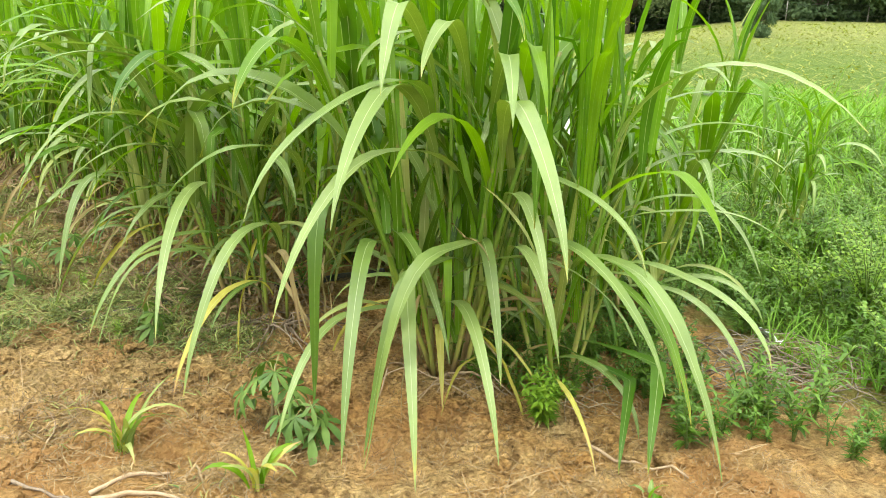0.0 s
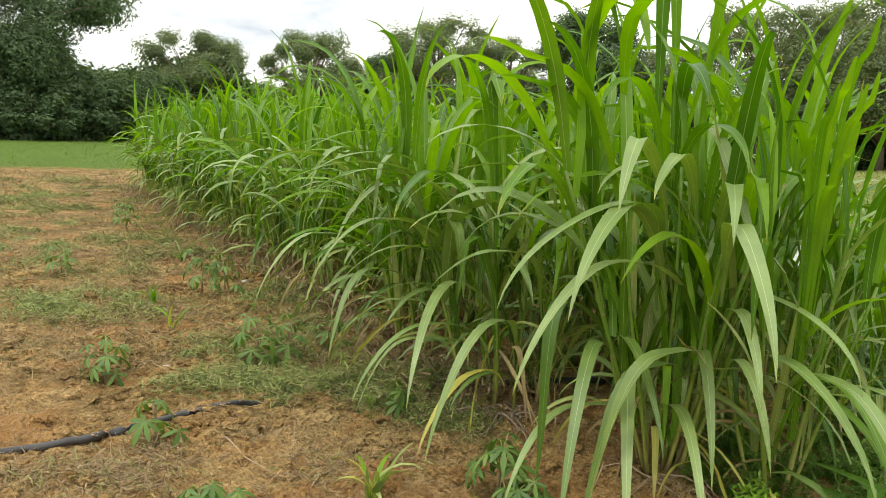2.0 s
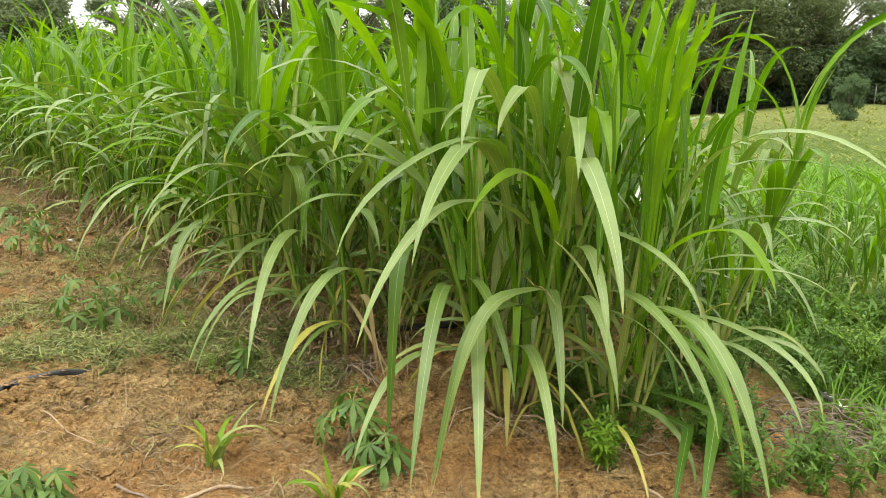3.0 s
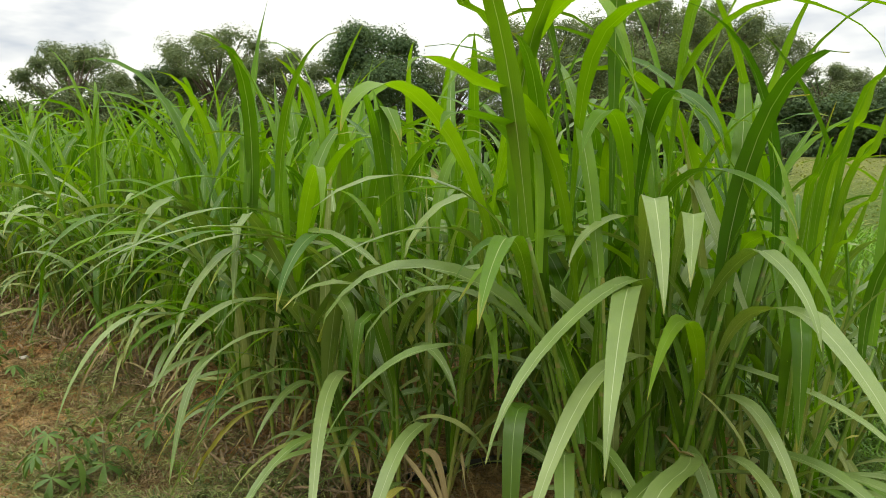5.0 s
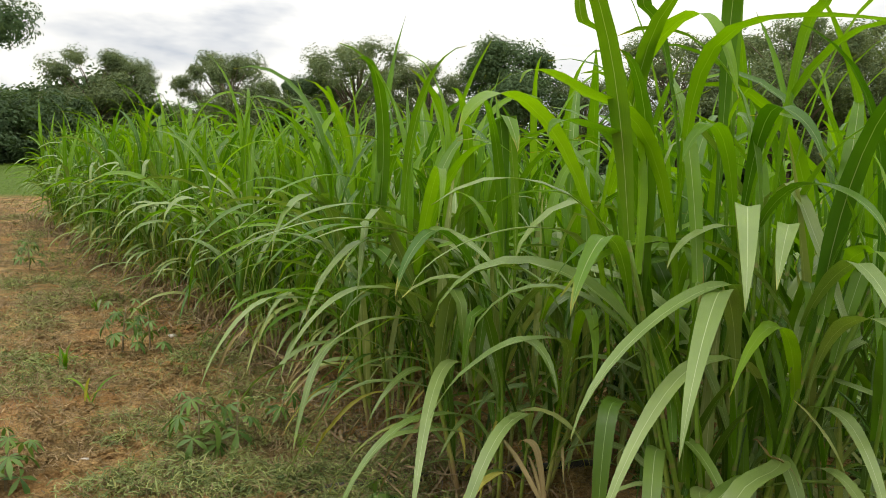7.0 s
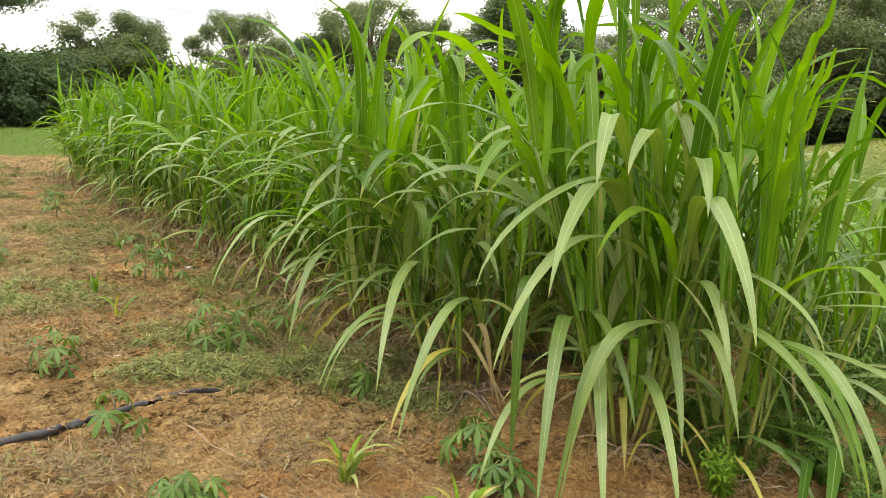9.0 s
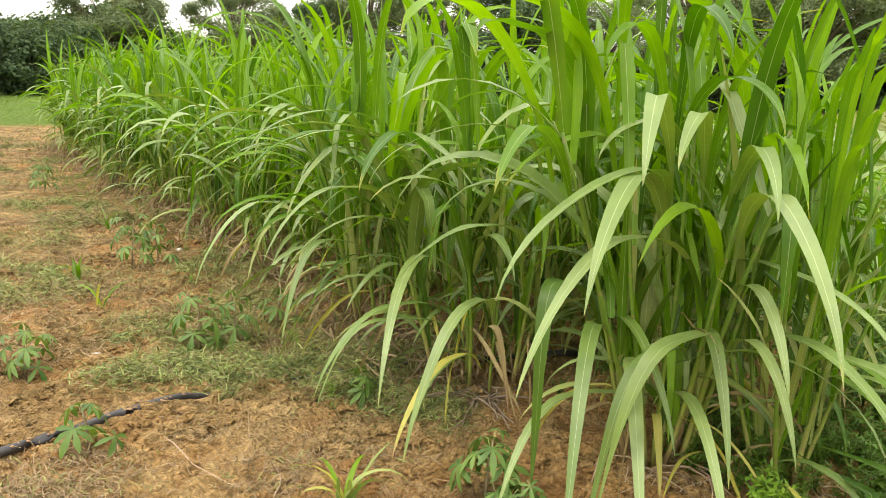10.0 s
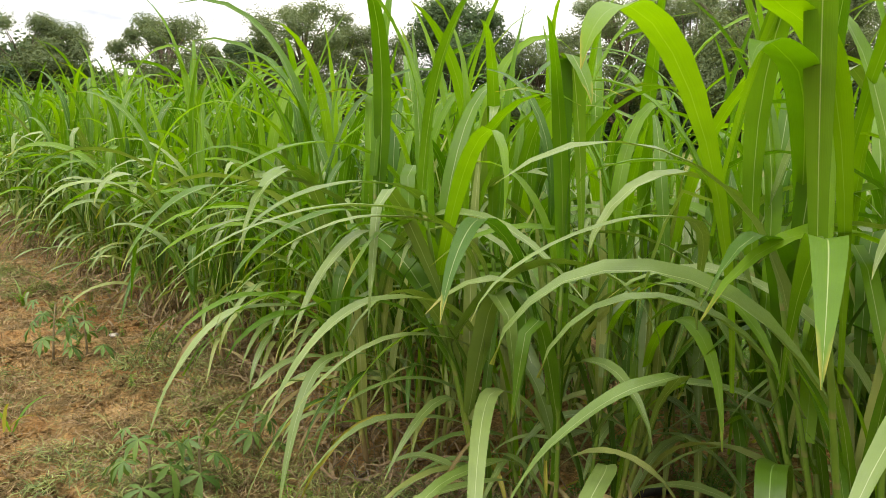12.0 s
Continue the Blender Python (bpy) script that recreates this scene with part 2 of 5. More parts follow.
def stem_material():
    """Cane stem: dry sheaths low down, fresh green above."""
    m, nt, bsdf = material("cane_stem", 0.5, 0.35)
    co = nt.nodes.new("ShaderNodeTexCoord")
    sep = nt.nodes.new("ShaderNodeSeparateXYZ")
    nt.links.new(co.outputs["Object"], sep.inputs[0])
    mp = add(nt, "ShaderNodeMapping")
    mp.inputs["Scale"].default_value = (40, 40, 3)
    nt.links.new(co.outputs["Object"], mp.inputs[0])
    n = add(nt, "ShaderNodeTexNoise", Scale=1.0, Detail=5.0)
    nt.links.new(mp.outputs[0], n.inputs["Vector"])
    h = calc(nt, "ADD", sep.outputs[2], calc(nt, "MULTIPLY", calc(nt, "SUBTRACT", n.outputs[0], 0.5), 0.35))
    h = calc(nt, "ADD", h, calc(nt, "MULTIPLY", calc(nt, "SUBTRACT", any_random(nt), 0.5), 0.25))
    tone = ramp(nt, h, [(0.02, (0.27, 0.19, 0.085)), (0.10, (0.30, 0.30, 0.080)), (0.28, (0.20, 0.27, 0.040)), (0.55, (0.11, 0.20, 0.020))])
    ring = calc(nt, "FRACT", calc(nt, "MULTIPLY", sep.outputs[2], 6.2))
    tone = mixed(nt, ramp(nt, ring, [(0.05, (0.5, 0.5, 0.5)), (0.12, (0, 0, 0))]), tone, (0.26, 0.20, 0.09))
    tone = mixed(nt, 0.6, tone, ramp(nt, n.outputs[0], [(0.3, (0.7, 0.7, 0.7)), (0.7, (1.2, 1.2, 1.2))]), "MULTIPLY")
    nt.links.new(tone, bsdf.inputs["Base Color"])
    bumped(nt, bsdf, n.outputs[0], 0.4, 0.003)
    return m


STEM = stem_material()


def smooth(a, b, x):
    t = min(1.0, max(0.0, (x - a) / (b - a)))
    return t * t * (3 - 2 * t)


# the planted block: its front row starts at CORNER and runs along ROW; ACROSS points into the block
CORNER = Vector((-0.80, 3.50, 0.0))
ROW = Vector((-0.700, 0.714, 0.0)).normalized()
ACROSS = Vector((0.714, 0.700, 0.0)).normalized()


def row_place(s, n):
    p = CORNER + ROW * s + ACROSS * n
    return p.x, p.y


def along_across(x, y):
    d = Vector((x, y, 0)) - CORNER
    return d.dot(ROW), d.dot(ACROSS)


def ground_z(x, y):
    """Height of the soil: low ridges under the rows, small lumps between."""
    s, n = along_across(x, y)
    r = math.hypot(x, y - 3)
    fade = 1 - smooth(9, 22, r)
    z = 0.020 * noise.noise((x * 0.55, y * 0.55, 3.1)) + 0.020 * noise.noise((x * 1.9, y * 1.9, 7.7))
    z += 0.016 * noise.noise((x * 5.3, y * 5.3, 1.3)) + 0.011 * noise.noise((x * 12.0, y * 12.0, 5.0))
    clod = smooth(7.5, 5.0, r) * smooth(3.4, 2.4, 0.86 * x + 0.50 * y)
    z += clod * (0.034 * (abs(noise.noise((x * 3.7, y * 3.7, 21.0))) - 0.2) - 0.030 * (abs(noise.noise((x * 8.3, y * 8.3, 11.0))) - 0.2) + 0.016 * noise.noise((x * 17.0, y * 17.0, 6.0)) - 0.013 * (abs(noise.noise((x * 29.0, y * 29.0, 2.0))) - 0.2))
    bank = smooth(-0.55, -0.10, n) * (1 - smooth(2.4, 3.2, n)) * smooth(-1.6, -1.2, s)
    return z * fade + 0.045 * bank * fade + rise(x, y)


def rise(x, y):
    """The field climbs gently to the right of the block."""
    r = math.hypot(x, y)
    return 0.026 * min(75.0, max(0.0, r - 16)) * smooth(radians(8), radians(20), math.atan2(x, y)) if y > 0 else 0.0


def soil_material():
    m, nt, bsdf = material("soil_and_meadow", 0.95, 0.15)
    geo = nt.nodes.new("ShaderNodeNewGeometry")
    pos = geo.outputs["Position"]
    big = add(nt, "ShaderNodeTexNoise", Scale=0.9, Detail=6.0, Roughness=0.6)
    mid = add(nt, "ShaderNodeTexNoise", Scale=6.0, Detail=7.0, Roughness=0.65)
    fine = add(nt, "ShaderNodeTexNoise", Scale=60.0, Detail=6.0, Roughness=0.7)
    for n in (big, mid, fine):
        nt.links.new(pos, n.inputs["Vector"])
    tone = mixed(nt, ramp(nt, big.outputs[0], [(0.40, (0, 0, 0)), (0.60, (1, 1, 1))]), (0.53, 0.300, 0.102), (0.62, 0.425, 0.185))
    tone = mixed(nt, ramp(nt, mid.outputs[0], [(0.42, (0, 0, 0)), (0.66, (1, 1, 1))]), tone, (0.66, 0.478, 0.228))
    tone = mixed(nt, 0.75, tone, ramp(nt, fine.outputs[0], [(0.3, (0.42, 0.37, 0.34)), (0.7, (1.35, 1.35, 1.35))]), "MULTIPLY")
    # crumb rims darkened, so the shade of crevices is in the colour
    crumb = add(nt, "ShaderNodeTexVoronoi", Scale=52.0)
    nt.links.new(pos, crumb.inputs["Vector"])
    tone = mixed(nt, 0.55, tone, ramp(nt, crumb.outputs["Distance"], [(0.1, (1.12, 1.12, 1.12)), (0.75, (0.62, 0.58, 0.55))]), "MULTIPLY")
    # uneven soil tone, its contrast raised to paint in shadow between lumps
    patch = add(nt, "ShaderNodeTexNoise", Scale=16.0, Detail=7.0, Roughness=0.7)
    nt.links.new(pos, patch.inputs["Vector"])
    tone = mixed(nt, 0.8, tone, ramp(nt, patch.outputs[0], [(0.36, (0.36, 0.29, 0.24)), (0.48, (1.0, 0.98, 0.96)), (0.62, (1.36, 1.34, 1.30))]), "MULTIPLY")
    damp = add(nt, "ShaderNodeTexNoise", Scale=1.6, Detail=5.0)
    nt.links.new(pos, damp.inputs["Vector"])
    tone = mixed(nt, ramp(nt, damp.outputs[0], [(0.50, (0, 0, 0)), (0.60, (0.8, 0.8, 0.8))]), tone, (0.48, 0.248, 0.090))
    # thin felt of dead and wilting clippings on the mown strip
    felt = add(nt, "ShaderNodeTexNoise", Scale=2.3, Detail=8.0, Roughness=0.75)
    nt.links.new(pos, felt.inputs["Vector"])
    felt_hair = add(nt, "ShaderNodeTexNoise", Scale=140.0, Detail=3.0)
    nt.links.new(pos, felt_hair.inputs["Vector"])
    felt_tone = mixed(nt, ramp(nt, felt_hair.outputs[0], [(0.35, (0, 0, 0)), (0.65, (1, 1, 1))]), (0.085, 0.055, 0.024), (0.250, 0.190, 0.075))
    place = nt.nodes.new("ShaderNodeSeparateXYZ")
    nt.links.new(pos, place.inputs[0])
    back = calc(nt, "ADD", place.outputs[1], calc(nt, "MULTIPLY", place.outputs[0], -0.35))
    back = ramp(nt, calc(nt, "MULTIPLY", calc(nt, "SUBTRACT", back, 2.9), 0.5), [(0.0, (0.2, 0.2, 0.2)), (0.7, (0.88, 0.88, 0.88))])
    tone = mixed(nt, calc(nt, "MULTIPLY", ramp(nt, felt.outputs[0], [(0.43, (0, 0, 0)), (0.57, (1, 1, 1))]), back), tone, felt_tone)
    # green cover: right of the block, and the pasture past the mown strip
    sep = nt.nodes.new("ShaderNodeSeparateXYZ")
    nt.links.new(pos, sep.inputs[0])
    x, y = sep.outputs[0], sep.outputs[1]
    wob = calc(nt, "MULTIPLY", calc(nt, "SUBTRACT", big.outputs[0], 0.5), 2.2)
    fwob = calc(nt, "MULTIPLY", calc(nt, "SUBTRACT", mid.outputs[0], 0.5), 1.0)
    side = calc(nt, "ADD", calc(nt, "ADD", calc(nt, "MULTIPLY", x, 0.86), calc(nt, "MULTIPLY", y, 0.50)), calc(nt, "ADD", wob, fwob))
    right = ramp(nt, calc(nt, "MULTIPLY", calc(nt, "SUBTRACT", side, 2.55), 1.1), [(0, (0, 0, 0)), (0.6, (1, 1, 1))])
    far = calc(nt, "ADD", calc(nt, "SUBTRACT", calc(nt, "MULTIPLY", y, 0.75), calc(nt, "MULTIPLY", x, 0.65)), calc(nt, "MULTIPLY", wob, 1.5))
    left = ramp(nt, calc(nt, "MULTIPLY", calc(nt, "SUBTRACT", far, 23.5), 0.45), [(0, (0, 0, 0)), (1, (1, 1, 1))])
    green = calc(nt, "MAXIMUM", right, left)
    grass = mixed(nt, ramp(nt, mid.outputs[0], [(0.35, (0, 0, 0)), (0.65, (1, 1, 1))]), (0.080, 0.150, 0.020), (0.165, 0.240, 0.045))
    dist = nt.nodes.new("ShaderNodeVectorMath")
    dist.operation = "LENGTH"
    nt.links.new(pos, dist.inputs[0])
    dry = ramp(nt, calc(nt, "MULTIPLY", calc(nt, "ADD", dist.outputs["Value"], calc(nt, "MULTIPLY", wob, 6.0)), 0.02), [(0.44, (0, 0, 0)), (0.9, (1, 1, 1))])
    dry = calc(nt, "MULTIPLY", dry, right)
    grass = mixed(nt, dry, grass, mixed(nt, big.outputs[0], (0.16, 0.22, 0.050), (0.29, 0.28, 0.095)))
    tone = mixed(nt, green, tone, grass)
    nt.links.new(tone, bsdf.inputs["Base Color"])
    relief = calc(nt, "ADD", calc(nt, "MULTIPLY", mid.outputs[0], 1.5), fine.outputs[0])
    bumped(nt, bsdf, calc(nt, "SUBTRACT", relief, calc(nt, "MULTIPLY", crumb.outputs["Distance"], 0.8)), 1.0, 0.05)
    return m


SOIL = soil_material()


# ---------------------------------------------------------------- mesh helpers
def mesh_of(name, verts, faces, mat, uvs=None, flat=False):
    me = bpy.data.meshes.new(name)
    me.from_pydata(verts, [], faces)
    if uvs is not None:
        layer = me.uv_layers.new(name="UVMap")
        idx = np.empty(len(me.loops), dtype=np.int32)
        me.loops.foreach_get("vertex_index", idx)
        layer.data.foreach_set("uv", np.asarray(uvs, dtype=np.float32)[idx].ravel())
    me.materials.append(mat)
    if not flat:
        me.polygons.foreach_set("use_smooth", np.ones(len(me.polygons), dtype=bool))
    me.update()
    return me


def piece(name, me, parent, m=None, label=""):
    ob = new(name, me)
    ob.parent = parent
    if m is not None:
        ob.matrix_basis = m
    return tagged(ob, label)


def thing(name, x, y, z=0.0, turn=0.0, label="", category="", group="", kind=""):
    ob = new(name)
    ob.empty_display_size = 0.05
    ob.matrix_basis = pose(x, y, z, 0, 0, turn)
    return tagged(ob, label, category, group, kind)


class Stuff:
    """Many pieces joined into one mesh."""

    def __init__(self):
        self.v, self.loops, self.sizes, self.uv, self.count = [], [], [], [], 0

    def put(self, template, m):
        v, f, uv = template[:3]
        key = id(f)
        if key not in FLAT:
            FLAT[key] = (f, np.array([i for face in f for i in face], dtype=np.int32), np.array([len(face) for face in f], dtype=np.int32))
        a = np.array(m)
        self.v.append(v @ a[:3, :3].T + a[:3, 3])
        self.loops.append(FLAT[key][1] + self.count)
        self.sizes.append(FLAT[key][2])
        self.uv.append(uv)
        self.count += len(v)

    def raw(self):
        loops, at, f = np.concatenate(self.loops).tolist(), 0, []
        for n in np.concatenate(self.sizes).tolist():
            f.append(tuple(loops[at:at + n]))
            at += n
        return np.concatenate(self.v), f, np.concatenate(self.uv)

    def mesh(self, name, mat, flat=False):
        v, loops, sizes = np.concatenate(self.v), np.concatenate(self.loops), np.concatenate(self.sizes)
        me = bpy.data.meshes.new(name)
        me.vertices.add(len(v))
        me.vertices.foreach_set("co", v.astype(np.float32).ravel())
        me.loops.add(len(loops))
        me.loops.foreach_set("vertex_index", loops.astype(np.int32))
        me.polygons.add(len(sizes))
        starts = np.concatenate(([0], np.cumsum(sizes)[:-1])).astype(np.int32)
        me.polygons.foreach_set("loop_start", starts)
        me.polygons.foreach_set("use_smooth", np.full(len(sizes), not flat))
        layer = me.uv_layers.new(name="UVMap")
        layer.data.foreach_set("uv", np.concatenate(self.uv).astype(np.float32)[loops].ravel())
        me.materials.append(mat)
        me.update(calc_edges=True)
        me.validate()
        return me


FLAT = {}


def tube(points, radii, sides=6):
    """A round tapered tube through points; returns verts, faces and uvs."""
    v, f, uv = [], [], []
    ax = Vector((0.31, 0.95, 0.11))
    for i, p in enumerate(points):
        p = Vector(p)
        t = (Vector(points[min(i + 1, len(points) - 1)]) - Vector(points[max(i - 1, 0)])).normalized()
        a = t.cross(ax)
        if a.length < 0.2:
            a = t.cross(Vector((1, 0, 0)))
        a.normalize()
        b = t.cross(a)
        for k in range(sides):
            w = 2 * math.pi * k / sides
            v.append(tuple(p + (a * math.cos(w) + b * math.sin(w)) * radii[i]))
            uv.append((k / sides, i / max(1, len(points) - 1)))
    for i in range(len(points) - 1):
        for k in range(sides):
            j = (k + 1) % sides
            f.append((i * sides + k, i * sides + j, (i + 1) * sides + j, (i + 1) * sides + k))
    f.append(tuple(range(sides - 1, -1, -1)))
    n = len(points) - 1
    f.append(tuple(n * sides + k for k in range(sides)))
    return np.array(v), f, np.array(uv)


def blade(spine, width, twist=0.0, fold=0.22, start=0.55, wave=0.0, seed=0, widest=0.34):
    """A long leaf along a spine of points: folded along its midrib, widest a third of the way up, drawn out to a fine tip."""
    n = len(spine) - 1
    v, uv, f = [], [], []
    for i, p in enumerate(spine):
        s = i / n
        p = Vector(p)
        t = (Vector(spine[min(i + 1, n)]) - Vector(spine[max(i - 1, 0)])).normalized()
        side = Vector((-t.y, t.x, 0))
        flat_len = math.hypot(t.x, t.y)
        if flat_len < 0.15:
            d = Vector(spine[n]) - Vector(spine[0])
            side = Vector((-d.y, d.x, 0))
        side.normalize()
        up = t.cross(side)
        if up.z < 0 and flat_len > 0.3:
            up = -up
        w = start + (1 - start) * smooth(0, widest, s) if s < widest else (1 - ((s - widest) / (1 - widest)) ** 1.9)
        w = max(0.012, w) * width * 0.5
        a = twist * s
        across = side * math.cos(a) + up * math.sin(a)
        lift = t.cross(across)
        if lift.dot(up) < 0:
            lift = -lift
        r1 = wave * width * noise.noise((s * 9, seed * 1.7, 0.3))
        r2 = wave * width * noise.noise((s * 9, seed * 1.7, 5.3))
        v += [tuple(p + across * w + lift * (fold * w + r1)), tuple(p), tuple(p - across * w + lift * (fold * w + r2))]
        uv += [(0, s), (0.5, s), (1, s)]
        if i:
            k = 3 * i
            f += [(k - 3, k - 2, k + 1, k), (k - 2, k - 1, k + 2, k + 1)]
    return np.array(v), f, np.array(uv)


def bend_spine(length, first, last, power=1.6, n=11, sway=0.0):
    """A spine in the xz plane whose climb turns from first to last degrees on the way to the tip."""
    x = y = z = 0.0
    pts = [(0, 0, 0)]
    for i in range(n):
        s = (i + 0.5) / n
        e = radians(first + (last - first) * s ** power)
        step = length / n
        x += math.cos(e) * step
        z += math.sin(e) * step
        y += sway * step * s
        pts.append((x, y, z))
    return pts


# ---------------------------------------------------------------- ground
def spaced(lo, hi, inner_lo, inner_hi, step, growth=1.22):
    out = list(np.arange(inner_lo, inner_hi + 1e-6, step))
    d, p = step, inner_hi
    while p < hi:
        d *= growth
        p += d
        out.append(p)
    d, p = step, inner_lo
    while p > lo:
        d *= growth
        p -= d
        out.insert(0, p)
    return out


def build_ground():
    xs, ys = spaced(-600, 600, -4.0, 1.6, 0.02, 1.09), spaced(-300, 700, 1.4, 4.8, 0.02, 1.09)
    v = [(x, y, ground_z(x, y)) for y in ys for x in xs]
    w = len(xs)
    f = [(j * w + i, j * w + i + 1, (j + 1) * w + i + 1, (j + 1) * w + i) for j in range(len(ys) - 1) for i in range(w - 1)]
    return tagged(new("ground", mesh_of("ground", v, f, SOIL)), "bare reddish sandy soil turning to green meadow", "ground", kind="structure")


build_ground()

# ---------------------------------------------------------------- tall cane grass
leaf_rng = random.Random(11)


def family(count, make, mats):
    out = []
    for k in range(count):
        t = make(k)
        mat = mats[k % len(mats)]
        out.append((t, mesh_of("leaf", t[0].tolist(), t[1], mat, t[2]), mat))
    return out


def fold_spine(length, first, at, last, n=11):
    x = z = 0.0
    pts = [(0, 0, 0)]
    for i in range(n):
        s = (i + 0.5) / n
        e = radians(first + (last - first) * smooth(at - 0.1, at + 0.1, s) - 12 * s)
        x += math.cos(e) * length / n
        z += math.sin(e) * length / n
        pts.append((x, 0, z))
    return pts


R = leaf_rng.uniform
TOP = family(14, lambda k: blade(bend_spine(R(0.85, 1.1), R(76, 88), R(-35, 68), R(1.7, 2.8), sway=R(-0.2, 0.2)), R(0.040, 0.060), R(-1.0, 1.0), R(0.25, 0.5), 0.6, 0.10, k), [YOUNG, GREEN])
ARCH = family(22, lambda k: blade(bend_spine(R(0.85, 1.2), R(56, 76), R(-45, -86), R(1.0, 1.8), sway=R(-0.3, 0.3)), R(0.050, 0.074), R(-0.9, 0.9), R(0.15, 0.35), 0.55, 0.14, k), [PALE, GREEN, PALE, YOUNG])
FOLD = family(8, lambda k: blade(fold_spine(R(0.8, 1.05), R(58, 74), R(0.42, 0.6), R(-62, -80)), R(0.052, 0.070), R(-0.4, 0.4), R(0.12, 0.3), 0.55, 0.12, k), [GREEN, PALE, GREEN])
LOW = family(14, lambda k: blade(bend_spine(R(0.55, 0.85), R(34, 64), R(-60, -88), R(0.8, 1.4), sway=R(-0.3, 0.3)), R(0.034, 0.052), R(-0.8, 0.8), R(0.12, 0.35), 0.5, 0.16, k), [FADED, PALE, FADED, PALE, GREEN])
HUNG = family(10, lambda k: blade(bend_spine(R(0.4, 0.75), R(-5, 40), R(-70, -89), R(0.5, 0.9), sway=R(-0.4, 0.4)), R(0.012, 0.024), R(-3.5, 3.5), R(0.3, 0.8), 0.5, 0.3, k), [DRY, YELLOW, DRY, DRY])
SIDE = family(12, lambda k: blade(bend_spine(R(0.6, 0.95), R(78, 89), R(25, 76), R(1.2, 2.0), sway=R(-0.15, 0.15)), R(0.024, 0.040), R(-1.2, 1.2), R(0.3, 0.6), 0.7, 0.10, k), [GREEN, YOUNG, DEEP, FADED])
FAMILIES = {"side": SIDE, "top": TOP, "arch": ARCH, "fold": FOLD, "low": LOW, "hung": HUNG}


def stem_shape(k):
    r = random.Random(300 + k)
    return r.uniform(0.04, 0.42), r.uniform(-0.06, 0.10), r.uniform(1.05, 1.3)


def stem_at(k, h):
    a, b, _ = STEM_SHAPES[k]
    return a * h + b * h * h


def stem_template(k):
    a, b, top = STEM_SHAPES[k]
    r = random.Random(400 + k)
    pts, rad = [], []
    for i in range(9):
        h = top * i / 8
        pts.append((stem_at(k, h), 0.010 * math.sin(h * 5 + k), h - 0.03))
        rad.append((0.0100 - 0.0042 * i / 8) * r.uniform(0.9, 1.15))
    return tube(pts, rad, 6)


STEM_SHAPES = [stem_shape(k) for k in range(8)]
STEM_RAW = [stem_template(k) for k in range(8)]
STEM_MESH = [mesh_of("stem", t[0].tolist(), t[1], STEM, t[2]) for t in STEM_RAW]

cane_labels = {
    "near": "dense clump of tall green cane grass, broad arching blades",
    "far": "tall green cane grass clump in the planted row",
}


FRONT = math.atan2(-ACROSS.y, -ACROSS.x)


def tiller(rng, turn, dx, dy, size, lower=1.0, keep=None):
    """One shoot: yields ('stem', index, matrix) and (family, index, matrix) for its leaves."""
    k = rng.randrange(8)
    base = Matrix.Translation((dx, dy, 0)) @ Matrix.Rotation(turn, 4, "Z")
    yield "stem", k, base @ Matrix.Scale(size, 4)
    top = STEM_SHAPES[k][2]
    # steep young blades that wrap the stem
    for i in range(3):
        h = rng.uniform(0.10, 0.62) * size
        at = base @ Vector((stem_at(k, h / size) * size, 0, h))
        yield "side", rng.randrange(len(SIDE)), Matrix.Translation(at) @ Matrix.Rotation(rng.uniform(0, 6.28), 4, "Z") @ Matrix.Scale(rng.uniform(0.75, 1.1) * size, 4)
    n = rng.randint(9, 11)
    spin = rng.uniform(0, 6.28)
    for i in range(n):
        f = (i + rng.uniform(0.1, 0.9)) / n
        h = (0.12 + (top - 0.12) * f) * size
        around = spin + math.pi * i + rng.uniform(-0.6, 0.6)
        if f > 0.78:
            kind, sc = "top", rng.uniform(0.85, 1.1)
        elif f > 0.32:
            kind, sc = ("fold" if rng.random() < 0.3 else "arch"), rng.uniform(0.75, 1.05)
        else:
            if rng.random() > lower:
                continue
            kind, sc = ("hung" if rng.random() < 0.30 else "low"), rng.uniform(0.7, 1.05)
        if f < 0.78:
            around = FRONT + rng.gauss(0, 0.9) if rng.random() < 0.4 else (turn + rng.gauss(0, 0.9) if rng.random() < 0.6 else around)
        if keep is not None and not keep(f, around):
            continue
        at = base @ Vector((stem_at(k, h / size) * size, 0, h))
        yield kind, rng.randrange(len(FAMILIES[kind])), Matrix.Translation(at) @ Matrix.Rotation(around, 4, "Z") @ Matrix.Rotation(rng.uniform(-0.12, 0.12), 4, "X") @ Matrix.Scale(sc * size, 4)


